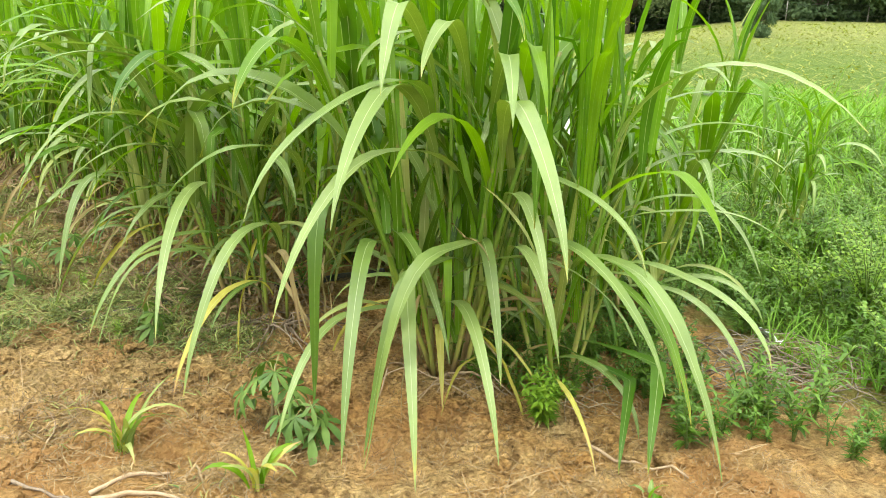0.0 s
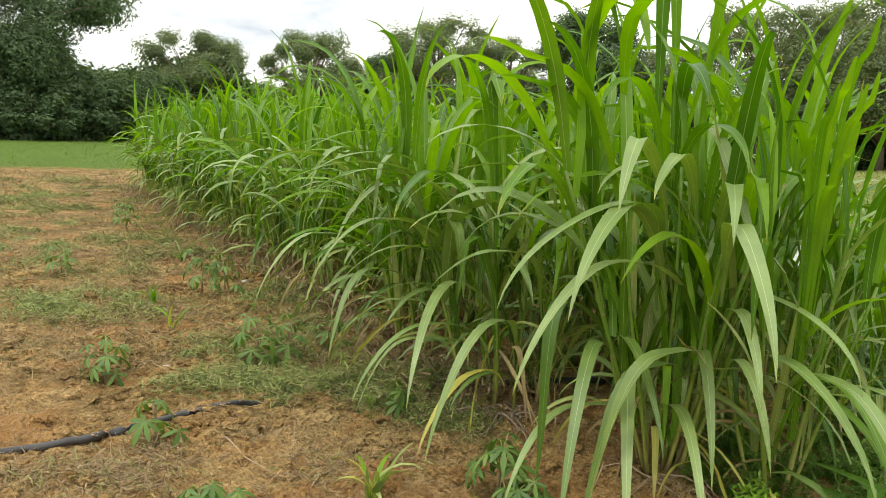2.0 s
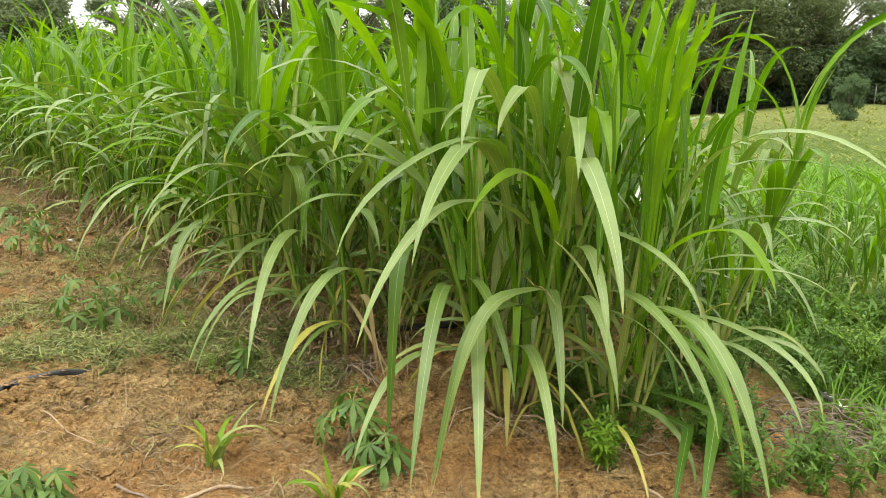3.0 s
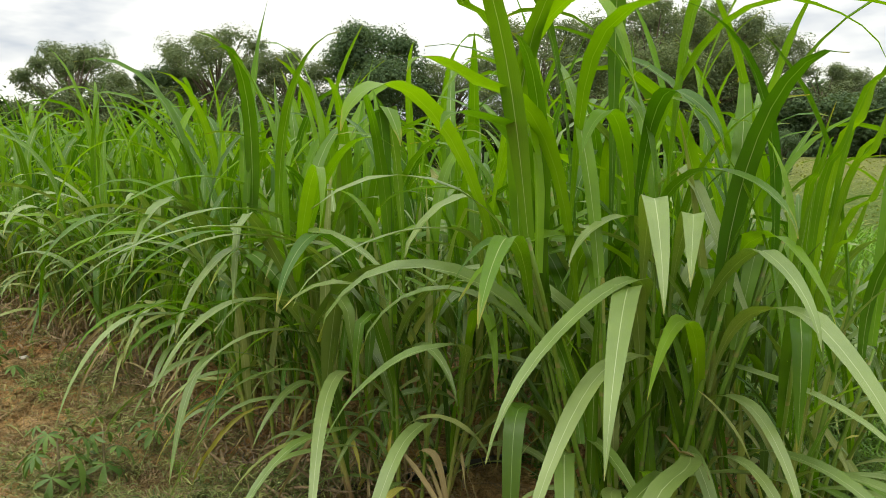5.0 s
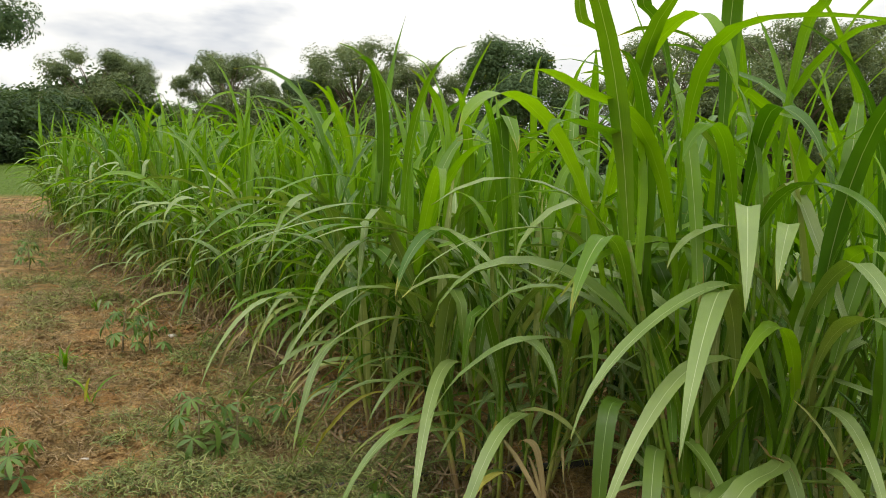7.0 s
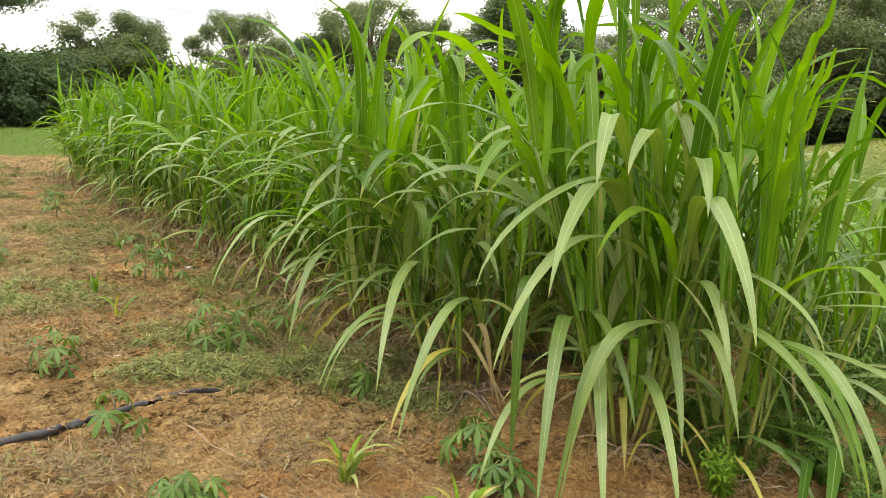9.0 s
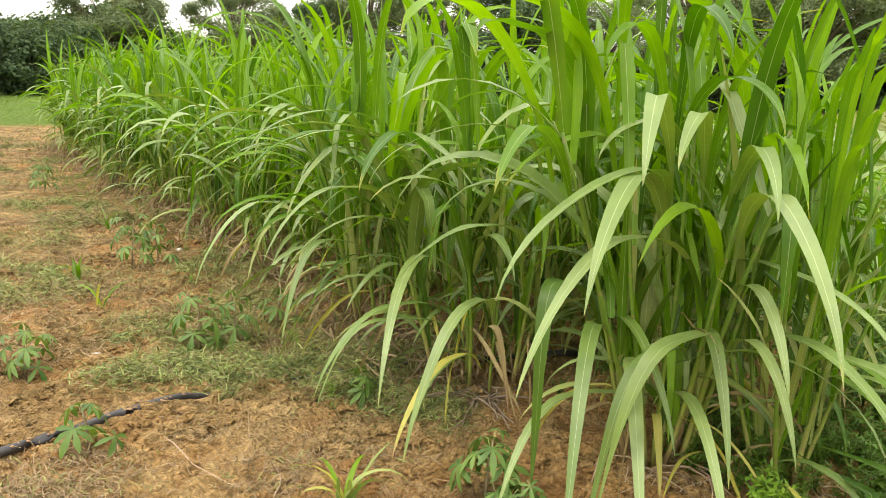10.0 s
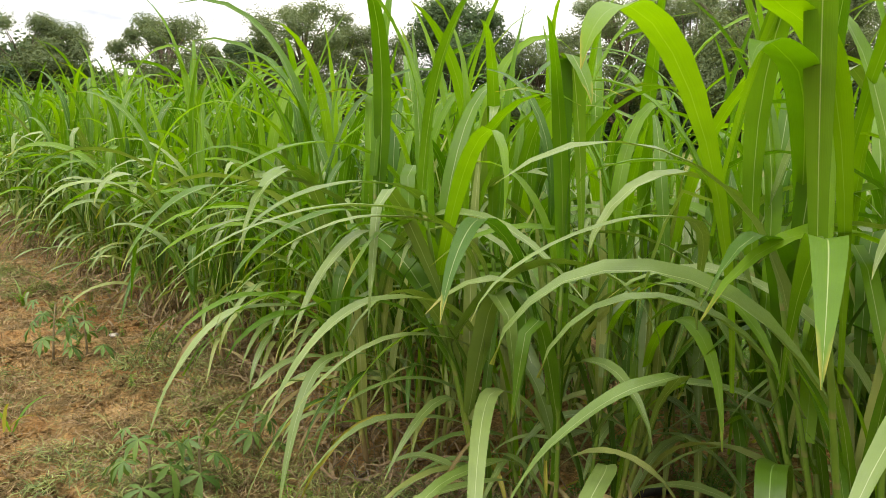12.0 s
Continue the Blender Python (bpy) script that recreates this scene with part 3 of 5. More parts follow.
def cane_clump(x, y, size=1.0, shoots=11, seed=0, near=True, spread=0.17, lower=1.0, keep=None, label="", group="clumps of cane grass in the plot"):
    rng = random.Random(seed)
    ob = thing("cane_clump", x, y, ground_z(x, y), 0, label or cane_labels["near" if near else "far"], "grass clump", group)
    joined = {}
    stems = Stuff()
    for i in range(shoots):
        turn = 2 * math.pi * (i + rng.uniform(-0.4, 0.4)) / shoots
        d = spread * math.sqrt(rng.uniform(0.02, 1))
        for kind, k, m in tiller(rng, turn, d * math.cos(turn), d * math.sin(turn), size * rng.uniform(0.85, 1.1), lower, keep):
            if kind == "stem":
                if near:
                    piece("stem", STEM_MESH[k], ob, m)
                else:
                    stems.put(STEM_RAW[k], m)
            else:
                # none lies across the open side past the neighbour
                if keep is not None and kind in ("top", "arch", "fold") and m.col[0].xyz.normalized().x > 0.6:
                    continue
                t, me, mat = FAMILIES[kind][k]
                if near:
                    piece("leaf", me, ob, m)
                else:
                    joined.setdefault(mat.name, (Stuff(), mat))[0].put(t, m)
    if not near:
        tagged(piece("stalk", stems.mesh("stalk", STEM), ob), kind="stuff")
        for st, mat in joined.values():
            tagged(piece("foliage", st.mesh("foliage", mat), ob), kind="stuff")
    return ob


# corner clump (its long front leaves follow below) and its small neighbour
def away_from_path(f, around):
    return f > 0.62 or math.sin(around) > -0.15 or (f < 0.3 and math.sin(7 * around) > 0.2)


corner_clump = cane_clump(0.02, 2.78, 1.0, 13, 5, True, 0.11, 0.9, away_from_path)
side_clump = cane_clump(0.44, 2.78, 0.92, 6, 9, True, 0.09, 0.9, away_from_path)
next_clump = cane_clump(-1.34, 4.02, 0.88, 12, 33, True, 0.2, 1.0)
left_clump = cane_clump(-0.74, 3.42, 0.90, 13, 21, True, 0.20, 1.0)

row_rng = random.Random(77)
for row, (n0, s0) in enumerate(((0.12, 1.45), (0.75, -0.90), (1.4, -0.25), (2.1, 0.15))):
    s = s0
    while s < 13.6:
        n = n0 + row_rng.uniform(-0.14, 0.14)
        x, y = row_place(s, n)
        near = s < (6.0, 3.0, 0.6, 0.4)[row]
        cane_clump(x, y, row_rng.uniform(0.82, 0.97), row_rng.randint(9, 12) if row < 2 else 8, row_rng.randrange(10**6), near, 0.2)
        s += row_rng.uniform(0.6, 0.85) * (1.0 if row < 2 else 1.25)


# ---------------------------------------------------------------- trees and far hedge
def crown_mesh(spots, sprays, leaf, seed, mat):
    """Thousands of small pointed leaves, three to a twig, round the ends of the limbs; most of them face outwards and up."""
    g = np.random.default_rng(seed)
    ends = np.repeat(np.array([tuple(c) for c, r in spots]), sprays, axis=0)
    reach = np.repeat(np.array([r for c, r in spots]), sprays)
    d = g.normal(0, 1, ends.shape) * (1, 1, 0.75)
    d /= np.linalg.norm(d, axis=1)[:, None]
    twig = np.repeat(ends + d * (reach * g.random(len(ends)) ** 0.45)[:, None], 3, axis=0)
    c = twig + g.normal(0, leaf * 0.55, twig.shape) * (1, 1, 0.7)
    face = np.repeat(d, 3, axis=0) * 1.0 + g.normal(0, 0.5, c.shape) + (0, 0, 0.5)
    face /= np.linalg.norm(face, axis=1)[:, None]
    along_leaf = np.cross(face, g.normal(0, 1, c.shape))
    along_leaf /= np.linalg.norm(along_leaf, axis=1)[:, None]
    wide = np.cross(face, along_leaf)
    size = (leaf * g.uniform(0.35, 0.6, len(c)))[:, None]
    v = np.stack([c - along_leaf * size, c + along_leaf * size * 0.9 + wide * size * 0.62, c + along_leaf * size * 0.75 - wide * size * 0.62], axis=1).reshape(-1, 3)
    st = Stuff()
    st.v, st.uv = [v], [np.tile(np.array([(0.5, 0), (0, 1), (1, 1)]), (len(c), 1))]
    st.loops, st.sizes = [np.arange(len(v), dtype=np.int32)], [np.full(len(c), 3, dtype=np.int32)]
    return st.mesh("crown", mat, True)


def build_tree(name, height, spread, puffs, sprays, seed, mat, low=0.3, airy=1.0, leaf=0.26):
    rng = random.Random(seed)
    ob = thing(name, 0, 0)
    wood = []
    trunk = [(0.25 * rng.gauss(0, 1) * i / 5, 0.25 * rng.gauss(0, 1) * i / 5, height * 0.72 * i / 5 - 0.1) for i in range(6)]
    wood.append(tube(trunk, [height * 0.022 * (1 - 0.14 * i) for i in range(6)], 7))
    spots = []
    for k in range(puffs):
        w = rng.uniform(0, 6.28)
        h = height * (low + (0.94 - low) * (k + rng.random()) / puffs)
        shape = math.sin(math.pi * min(1, max(0.12, (h / height - low * 0.6) / (1.08 - low * 0.6)))) ** 0.7
        r = spread * shape * rng.uniform(0.35, 1.0)
        end = Vector((r * math.cos(w), r * math.sin(w), h))
        i = min(5, max(1, int(5 * h / height)))
        start = Vector(trunk[i]) * 0.9
        mid = (start + end) * 0.5 + Vector((0, 0, 0.06 * height * rng.random()))
        wood.append(tube([start, mid, end], [height * 0.008, height * 0.005, height * 0.002], 5))
        spots.append((end, rng.uniform(0.055, 0.135) * height * airy))
    st = Stuff()
    for t in wood:
        st.put(t, Matrix.Identity(4))
    piece("trunk", st.mesh("trunk", BARK), ob)
    tagged(piece("crown", crown_mesh(spots, sprays, leaf, seed, mat), ob), kind="stuff")
    return ob


def polar(az, dist):
    return -dist * math.sin(radians(az)), dist * math.cos(radians(az))


def planted(az, dist):
    x, y = polar(az, dist)
    return x, y, rise(x, y)


tree_a = tagged(build_tree("tree", 10, 4.4, 74, 250, 1, TREE, 0.15, 1.0, 0.185), "spreading green field tree with an uneven crown", "tree", "trees round the field")
tree_b = tagged(build_tree("tree", 10, 3.9, 70, 260, 2, TREE, 0.2, 0.95, 0.145), "airy green tree with gaps in its crown", "tree", "trees round the field")
tree_c = tagged(build_tree("tree", 10, 3.4, 66, 330, 3, TREE_DARK, 0.1, 1.1, 0.19), "dense dark green tree at the field edge", "tree", "trees round the field")
shrub = tagged(build_tree("shrub", 5, 3.6, 34, 115, 4, TREE_DARK, 0.04, 1.9, 0.30), "dark green bushes along the field edge", "shrub", "bushes along the field edge")
big_tree = tagged(build_tree("tree", 17, 9.8, 120, 800, 5, TREE_DARK, 0.04, 1.0, 0.22), "large dark spreading tree at the field corner", "tree", "trees round the field")
big_tree.matrix_basis = pose(*polar(48.2, 62), 0, 0, 0, 20)
first = {}
TREES = (("c", 50, 70, 13), ("a", 34.6, 76, 10.4), ("a", 26.4, 75, 11.0), ("c", 21.4, 78, 9.8), ("b", 17.6, 74, 12.8), ("a", 12.8, 78, 11.6),
         ("c", 7.7, 76, 14.2), ("b", 2.0, 79, 11), ("b", -3.9, 72, 14.2), ("b", -7.6, 72, 14.0), ("b", -11.0, 66, 14.2), ("b", -14.2, 70, 14.0), ("b", -17.6, 76, 12.0),
         ("a", -22, 80, 8.5), ("c", -28, 82, 9.5), ("a", -34, 84, 9), ("c", -40, 84, 11), ("a", 57, 75, 12))
tree_rng = random.Random(8)
for kind, az, dist, high in TREES:
    src = {"a": tree_a, "b": tree_b, "c": tree_c}[kind]
    m = pose(*planted(az, dist), 0, 0, tree_rng.uniform(0, 360)) @ Matrix.Diagonal((high / 10 * 1.08, high / 10 * 1.08, high / 10 * 0.93, 1))
    if kind in first:
        ob = copy_thing(src, m)
        ob.matrix_basis = m
    else:
        src.matrix_basis = m
        first[kind] = True
az = 66.0
shrub.matrix_basis = pose(*polar(az, 82), 0)
while az > -46:
    az -= tree_rng.uniform(1.9, 2.6)
    sc = tree_rng.uniform(0.75, 1.2) * (1.15 if az < 30 else 1.3)
    m = pose(*planted(az, 82 + tree_rng.uniform(-4, 4)), 0, 0, tree_rng.uniform(0, 360)) @ Matrix.Diagonal((sc * 1.15, sc * 1.15, sc, 1))
    ob = copy_thing(shrub, m)
    ob.matrix_basis = m


for az, dist in ((60, 62), (57, 60), (54.5, 63), (52, 60), (49.5, 58), (47, 60), (44.5, 58), (42, 62), (39.5, 64), (37, 68)):
    sc = tree_rng.uniform(0.85, 1.15)
    m = pose(*planted(az, dist), 0, 0, tree_rng.uniform(0, 360)) @ Matrix.Diagonal((sc * 1.1, sc * 1.1, sc * 0.9, 1))
    ob = copy_thing(shrub, m)
    ob.matrix_basis = m
az = -4.0
while az > -46:
    az -= tree_rng.uniform(1.8, 2.8)
    sc = tree_rng.uniform(0.8, 1.25)
    m = pose(*planted(az, 72 + tree_rng.uniform(-2, 2)), 0, 0, tree_rng.uniform(0, 360)) @ Matrix.Diagonal((sc * 1.1, sc * 1.1, sc * 0.9, 1))
    ob = copy_thing(shrub, m)
    ob.matrix_basis = m


# ---------------------------------------------------------------- long front leaves of the corner clumps
def cubic(a, b, c, d, n):
    for i in range(1, n + 1):
        t = i / n
        yield a * (1 - t) ** 3 + b * 3 * t * (1 - t) ** 2 + c * 3 * t * t * (1 - t) + d * t ** 3


long_seed = [0]


def long_leaf(clump, foot, crest, tip, width=0.055, mat=GREEN, sharp=0.0, twist=0.0, label="", name="leaf"):
    """A leaf that climbs from its foot on a stem, bends over at the crest and hangs to its tip (places in metres)."""
    foot, crest, tip = Vector(foot), Vector(crest), Vector(tip)
    h = Vector((tip.x - foot.x, tip.y - foot.y, 0))
    h.normalize()
    h2 = (Vector((tip.x - crest.x, tip.y - crest.y, 0)) + h * 0.05).normalized()
    up = Vector((0, 0, 1))
    flat1 = math.hypot(crest.x - foot.x, crest.y - foot.y)
    d2 = (tip - crest).length
    k = 1 - sharp
    pts = [foot]
    pts += cubic(foot, foot + up * (crest.z - foot.z) * 0.6 + h * flat1 * 0.12, crest - (h + h2).normalized() * flat1 * 0.5 * k, crest, 8)
    pts += cubic(crest, crest + (h + h2).normalized() * d2 * 0.32 * k, tip + (up * 0.8 - h2 * 0.25) * d2 * 0.38, tip, 10)
    long_seed[0] += 1
    t = blade(pts, width, twist, 0.22, 0.16, 0.08, long_seed[0], 0.40)
    me = mesh_of("leaf", (t[0] - np.array(clump.location)).tolist(), t[1], mat, t[2])
    return piece(name, me, clump, None, label)


A, B, C = corner_clump, side_clump, left_clump
long_leaf(A, (0.02, 2.66, 0.62), (-0.118, 2.19, 1.117), (-0.224, 1.80, 0.82), 0.062, PALE, 0.2)
long_leaf(A, (-0.02, 2.68, 0.70), (-0.11, 2.24, 1.125), (-0.441, 1.87, 0.82), 0.056, PALE)
long_leaf(A, (0.20, 2.62, 0.75), (0.205, 2.03, 1.095), (0.299, 1.633, 0.763), 0.062, PALE, 0.3)
long_leaf(A, (0.16, 2.65, 0.85), (0.19, 2.23, 1.20), (0.187, 1.88, 1.05), 0.055, PALE, 0.6)
long_leaf(A, (0.00, 2.62, 0.95), (-0.09, 2.09, 1.325), (-0.114, 1.86, 1.12), 0.055, PALE, 0.5)
long_leaf(A, (0.10, 2.70, 0.95), (0.03, 2.23, 1.283), (-0.03, 2.00, 1.15), 0.052, PALE, 0.5)
long_leaf(A, (0.12, 2.70, 0.66), (-0.15, 2.20, 0.935), (-0.38, 1.86, 0.57), 0.054, PALE)
long_leaf(A, (0.15, 2.70, 0.50), (0.014, 2.244, 0.647), (-0.19, 2.10, 0.03), 0.064, PALE, 0.1)
long_leaf(A, (-0.12, 2.72, 0.40), (-0.215, 2.50, 0.60), (-0.246, 2.03, 0.07), 0.056, PALE, 0.3)
long_leaf(A, (-0.20, 2.80, 0.50), (-0.345, 2.46, 0.74), (-0.371, 2.30, 0.10), 0.058, DEEP, 0.4)
long_leaf(A, (0.00, 2.70, 0.38), (-0.09, 2.46, 0.50), (-0.035, 1.99, 0.02), 0.054, PALE, 0.3)
long_leaf(A, (-0.20, 2.75, 0.48), (-0.13, 2.60, 0.615), (0.05, 2.30, 0.28), 0.045, PALE, 0.1)
long_leaf(A, (0.10, 2.78, 0.46), (0.15, 2.62, 0.58), (0.21, 2.30, 0.20), 0.050, PALE, 0.3)
long_leaf(A, (0.00, 2.66, 0.30), (0.09, 2.46, 0.405), (0.20, 2.10, 0.05), 0.046, PALE, 0.2)
long_leaf(A, (0.08, 2.86, 0.66), (0.30, 2.72, 0.80), (0.60, 2.20, 0.60), 0.050, PALE)
long_leaf(B, (0.32, 2.72, 0.48), (0.41, 2.40, 0.63), (0.63, 2.00, 0.33), 0.052, PALE)
long_leaf(B, (0.45, 2.72, 0.40), (0.56, 2.26, 0.61), (0.77, 1.90, 0.14), 0.052, PALE)
long_leaf(B, (0.50, 2.80, 0.36), (0.74, 2.50, 0.53), (0.91, 2.02, 0.40), 0.048, PALE)
long_leaf(B, (0.46, 2.75, 0.50), (0.70, 2.36, 0.865), (0.80, 2.20, 0.70), 0.054, YOUNG, 0.3)
long_leaf(B, (0.50, 2.85, 0.48), (0.90, 2.60, 0.70), (1.28, 2.58, 0.40), 0.036, PALE)
long_leaf(B, (0.50, 2.70, 0.20), (0.70, 2.36, 0.26), (0.63, 2.10, 0.03), 0.050, GREEN, 0.8)
long_leaf(B, (0.47, 2.66, 0.18), (0.63, 2.42, 0.18), (0.55, 2.12, 0.02), 0.040, GREEN, 0.8)
long_leaf(B, (0.40, 2.50, 0.14), (0.42, 2.34, 0.17), (0.48, 2.10, 0.02), 0.019, YELLOW, 0.3)
# upright fan of the side clump
for dx, dy, top, w in ((0.505, 2.50, 1.50, 0.038), (0.550, 2.52, 1.42, 0.035), (0.470, 2.52, 1.42, 0.035), (0.530, 2.46, 1.30, 0.033), (0.590, 2.58, 1.46, 0.033), (0.440, 2.58, 1.36, 0.031), (0.495, 2.48, 1.20, 0.031), (0.560, 2.50, 1.62, 0.034)):
    long_leaf(B, (0.49 + 0.2 * (dx - 0.53), 2.72, 0.26), (dx, dy, top), (dx + 0.02, dy - 0.06, top + 0.10), w * 0.78, YOUNG)
long_leaf(A, (-0.36, 2.76, 0.80), (-0.67, 2.30, 1.575), (-0.752, 2.08, 1.46), 0.068, YOUNG, 0.1)
long_leaf(A, (-0.24, 2.76, 0.88), (-0.44, 2.22, 1.49), (-0.54, 2.02, 1.46), 0.068, YOUNG)
long_leaf(A, (-0.16, 2.68, 0.86), (-0.43, 2.27, 1.565), (-0.61, 2.04, 1.58), 0.068, YOUNG)
long_leaf(A, (-0.30, 2.60, 0.85), (-0.400, 2.10, 1.235), (-0.459, 1.89, 1.08), 0.052, GREEN, 0.3)
long_leaf(A, (0.05, 2.78, 1.02), (-0.067, 2.574, 1.25), (-0.232, 2.378, 1.137), 0.045, PALE)
long_leaf(A, (-0.02, 2.64, 1.05), (-0.149, 2.36, 1.52), (-0.225, 2.23, 1.42), 0.052, YOUNG, 0.2)
long_leaf(A, (0.00, 2.78, 1.08), (0.03, 2.50, 1.58), (0.10, 2.25, 1.43), 0.056, GREEN, 0.3)
long_leaf(A, (0.00, 2.68, 1.06), (0.115, 2.40, 1.38), (0.223, 2.11, 1.24), 0.052, GREEN)
long_leaf(A, (-0.36, 2.80, 1.02), (-0.56, 2.63, 1.32), (-0.737, 2.66, 1.25), 0.048, GREEN)
long_leaf(C, (-0.75, 3.30, 0.40), (-0.925, 3.02, 0.667), (-0.912, 2.46, 0.26), 0.052, PALE)
long_leaf(C, (-0.62, 3.10, 0.36), (-0.648, 2.70, 0.584), (-0.793, 2.35, 0.12), 0.054, PALE)
long_leaf(C, (-0.50, 3.00, 0.55), (-0.60, 2.43, 0.905), (-0.84, 2.33, 0.68), 0.050, PALE)
long_leaf(C, (-0.80, 3.20, 0.75), (-0.950, 2.78, 1.167), (-0.99, 2.464, 0.99), 0.052, GREEN, 0.3)
long_leaf(C, (-0.42, 2.90, 0.90), (-0.590, 2.48, 1.22), (-0.917, 2.336, 1.03), 0.036, PALE)
long_leaf(C, (-0.80, 3.28, 0.30), (-1.00, 2.86, 0.50), (-1.20, 2.60, 0.20), 0.044, PALE)
long_leaf(C, (-0.80, 3.28, 0.26), (-1.06, 2.92, 0.42), (-1.26, 2.78, 0.08), 0.040, PALE)
long_leaf(C, (-0.66, 3.05, 0.22), (-0.737, 2.74, 0.35), (-0.851, 2.416, 0.08), 0.036, YELLOW)
# yellowed and dead leaves at the foot of the corner clump
long_leaf(A, (0.01, 2.73, 0.20), (0.01, 2.64, 0.27), (0.03, 2.42, 0.04), 0.032, YELLOW, 0.5, 0.5, "yellowed hanging leaf")
long_leaf(A, (0.03, 2.70, 0.46), (0.035, 2.62, 0.51), (0.045, 2.50, 0.22), 0.030, YOUNG, 0.5, 0.2, "fading hanging leaf")
long_leaf(A, (0.22, 2.70, 0.10), (0.10, 2.50, 0.19), (0.02, 2.38, 0.02), 0.022, YELLOW, 0.1, 0.9, "yellowed hanging leaf")
long_leaf(A, (0.165, 2.46, 0.56), (0.095, 2.475, 0.625), (0.045, 2.49, 0.665), 0.045, DRY, 0.1, 0.6, "curled dead brown leaf")
long_leaf(C, (-0.66, 3.10, 0.36), (-0.60, 2.98, 0.42), (-0.52, 2.90, 0.10), 0.026, DRY, 0.4, 0.8, "bent dead leaf")
# high arching leaves at the top of the corner clump
long_leaf(A, (-0.42, 2.80, 1.15), (-0.203, 2.50, 1.82), (-0.09, 2.34, 1.58), 0.058, YOUNG)
long_leaf(A, (-0.20, 2.72, 1.12), (-0.06, 2.24, 1.76), (0.34, 2.02, 1.60), 0.056, YOUNG)
long_leaf(A, (0.00, 2.80, 1.10), (0.30, 2.52, 1.81), (0.62, 2.36, 1.68), 0.052, YOUNG)
for x, y, top, lean, w in ((-0.10, 2.66, 2.02, 0.02, 0.066), (0.10, 2.62, 1.96, 0.04, 0.060), (-0.22, 2.74, 1.98, -0.10, 0.058), (0.16, 2.76, 2.05, 0.22, 0.060), (-0.02, 2.84, 2.10, -0.04, 0.060), (-0.34, 2.84, 1.95, -0.16, 0.056)):
    long_leaf(A, (x * 0.7, y + 0.08, 0.98), (x + lean, y, top - 0.10), (x + lean * 1.3 + 0.02, y - 0.06, top), w * 0.86, YOUNG if lean > 0.03 else GREEN)
# leaves that lean out of the row past the corner
D = next_clump
long_leaf(D, (-1.18, 3.80, 0.80), (-1.50, 3.45, 1.32), (-1.80, 3.18, 1.10), 0.050, GREEN)
long_leaf(D, (-1.10, 3.70, 0.75), (-1.30, 3.05, 1.225), (-1.55, 2.80, 1.05), 0.054, PALE)
long_leaf(D, (-1.15, 3.72, 0.70), (-1.36, 3.12, 1.14), (-1.60, 2.90, 0.95), 0.050, GREEN)
long_leaf(C, (-0.95, 3.30, 0.80), (-1.25, 2.76, 1.19), (-1.66, 2.60, 0.94), 0.042, PALE)
long_leaf(C, (-0.92, 3.32, 0.78), (-1.20, 2.82, 1.16), (-1.56, 2.72, 0.90), 0.036, PALE)
long_leaf(D, (-1.12, 3.60, 0.72), (-1.31, 3.18, 1.073), (-1.45, 2.95, 0.80), 0.052, PALE, 0.2)
long_leaf(C, (-0.95, 3.38, 0.58), (-1.21, 2.86, 0.945), (-1.42, 2.65, 0.66), 0.050, PALE)
long_leaf(C, (-0.90, 3.38, 0.50), (-1.166, 3.07, 0.806), (-1.574, 2.90, 0.33), 0.036, PALE)
long_leaf(C, (-0.90, 3.38, 0.32), (-1.20, 3.13, 0.546), (-1.56, 3.06, 0.10), 0.042, PALE)
long_leaf(C, (-0.92, 3.44, 0.36), (-1.20, 3.40, 0.58), (-1.52, 3.30, 0.34), 0.036, PALE)
long_leaf(D, (-1.42, 3.74, 0.80), (-1.70, 3.02, 1.20), (-1.86, 2.82, 0.98), 0.048, GREEN)
long_leaf(D, (-1.45, 3.80, 0.50), (-1.72, 3.30, 0.80), (-1.92, 3.05, 0.45), 0.046, PALE)
long_leaf(D, (-1.30, 3.80, 0.40), (-1.48, 3.42, 0.62), (-1.55, 3.12, 0.22), 0.046, PALE)
# short broken whorl of dark leaves
long_leaf(C, (-0.70, 3.04, 0.95), (-0.75, 2.98, 1.56), (-0.70, 2.90, 1.44), 0.060, GREEN, 0.85)
long_leaf(C, (-0.74, 3.06, 0.95), (-0.78, 3.00, 1.55), (-0.86, 2.96, 1.47), 0.060, GREEN, 0.85)
# second broad leaf under the big front one, and a spray from the side clump
long_leaf(A, (0.10, 2.70, 0.45), (-0.04, 2.34, 0.57), (-0.20, 2.16, 0.02), 0.052, PALE, 0.1)
long_leaf(A, (0.06, 2.70, 0.30), (-0.30, 2.52, 0.34), (-0.46, 2.20, 0.06), 0.040, PALE)
long_leaf(A, (0.24, 2.74, 0.46), (0.28, 2.52, 0.58), (0.38, 2.26, 0.28), 0.044, PALE)
long_leaf(A, (0.22, 2.76, 0.62), (0.26, 2.50, 0.76), (0.33, 2.22, 0.50), 0.048, PALE)
long_leaf(B, (0.48, 2.76, 0.34), (0.66, 2.48, 0.50), (0.80, 2.16, 0.18), 0.046, PALE)
long_leaf(B, (0.46, 2.76, 0.40), (0.58, 2.44, 0.56), (0.72, 2.04, 0.22), 0.044, GREEN)
long_leaf(B, (0.52, 2.78, 0.30), (0.80, 2.62, 0.42), (0.98, 2.34, 0.20), 0.040, PALE)
long_leaf(B, (0.54, 2.80, 0.50), (0.86, 2.74, 0.72), (1.08, 2.60, 0.46), 0.044, PALE)
long_leaf(B, (0.52, 2.86, 0.55), (0.98, 2.90, 0.95), (1.50, 2.86, 0.70), 0.038, PALE)
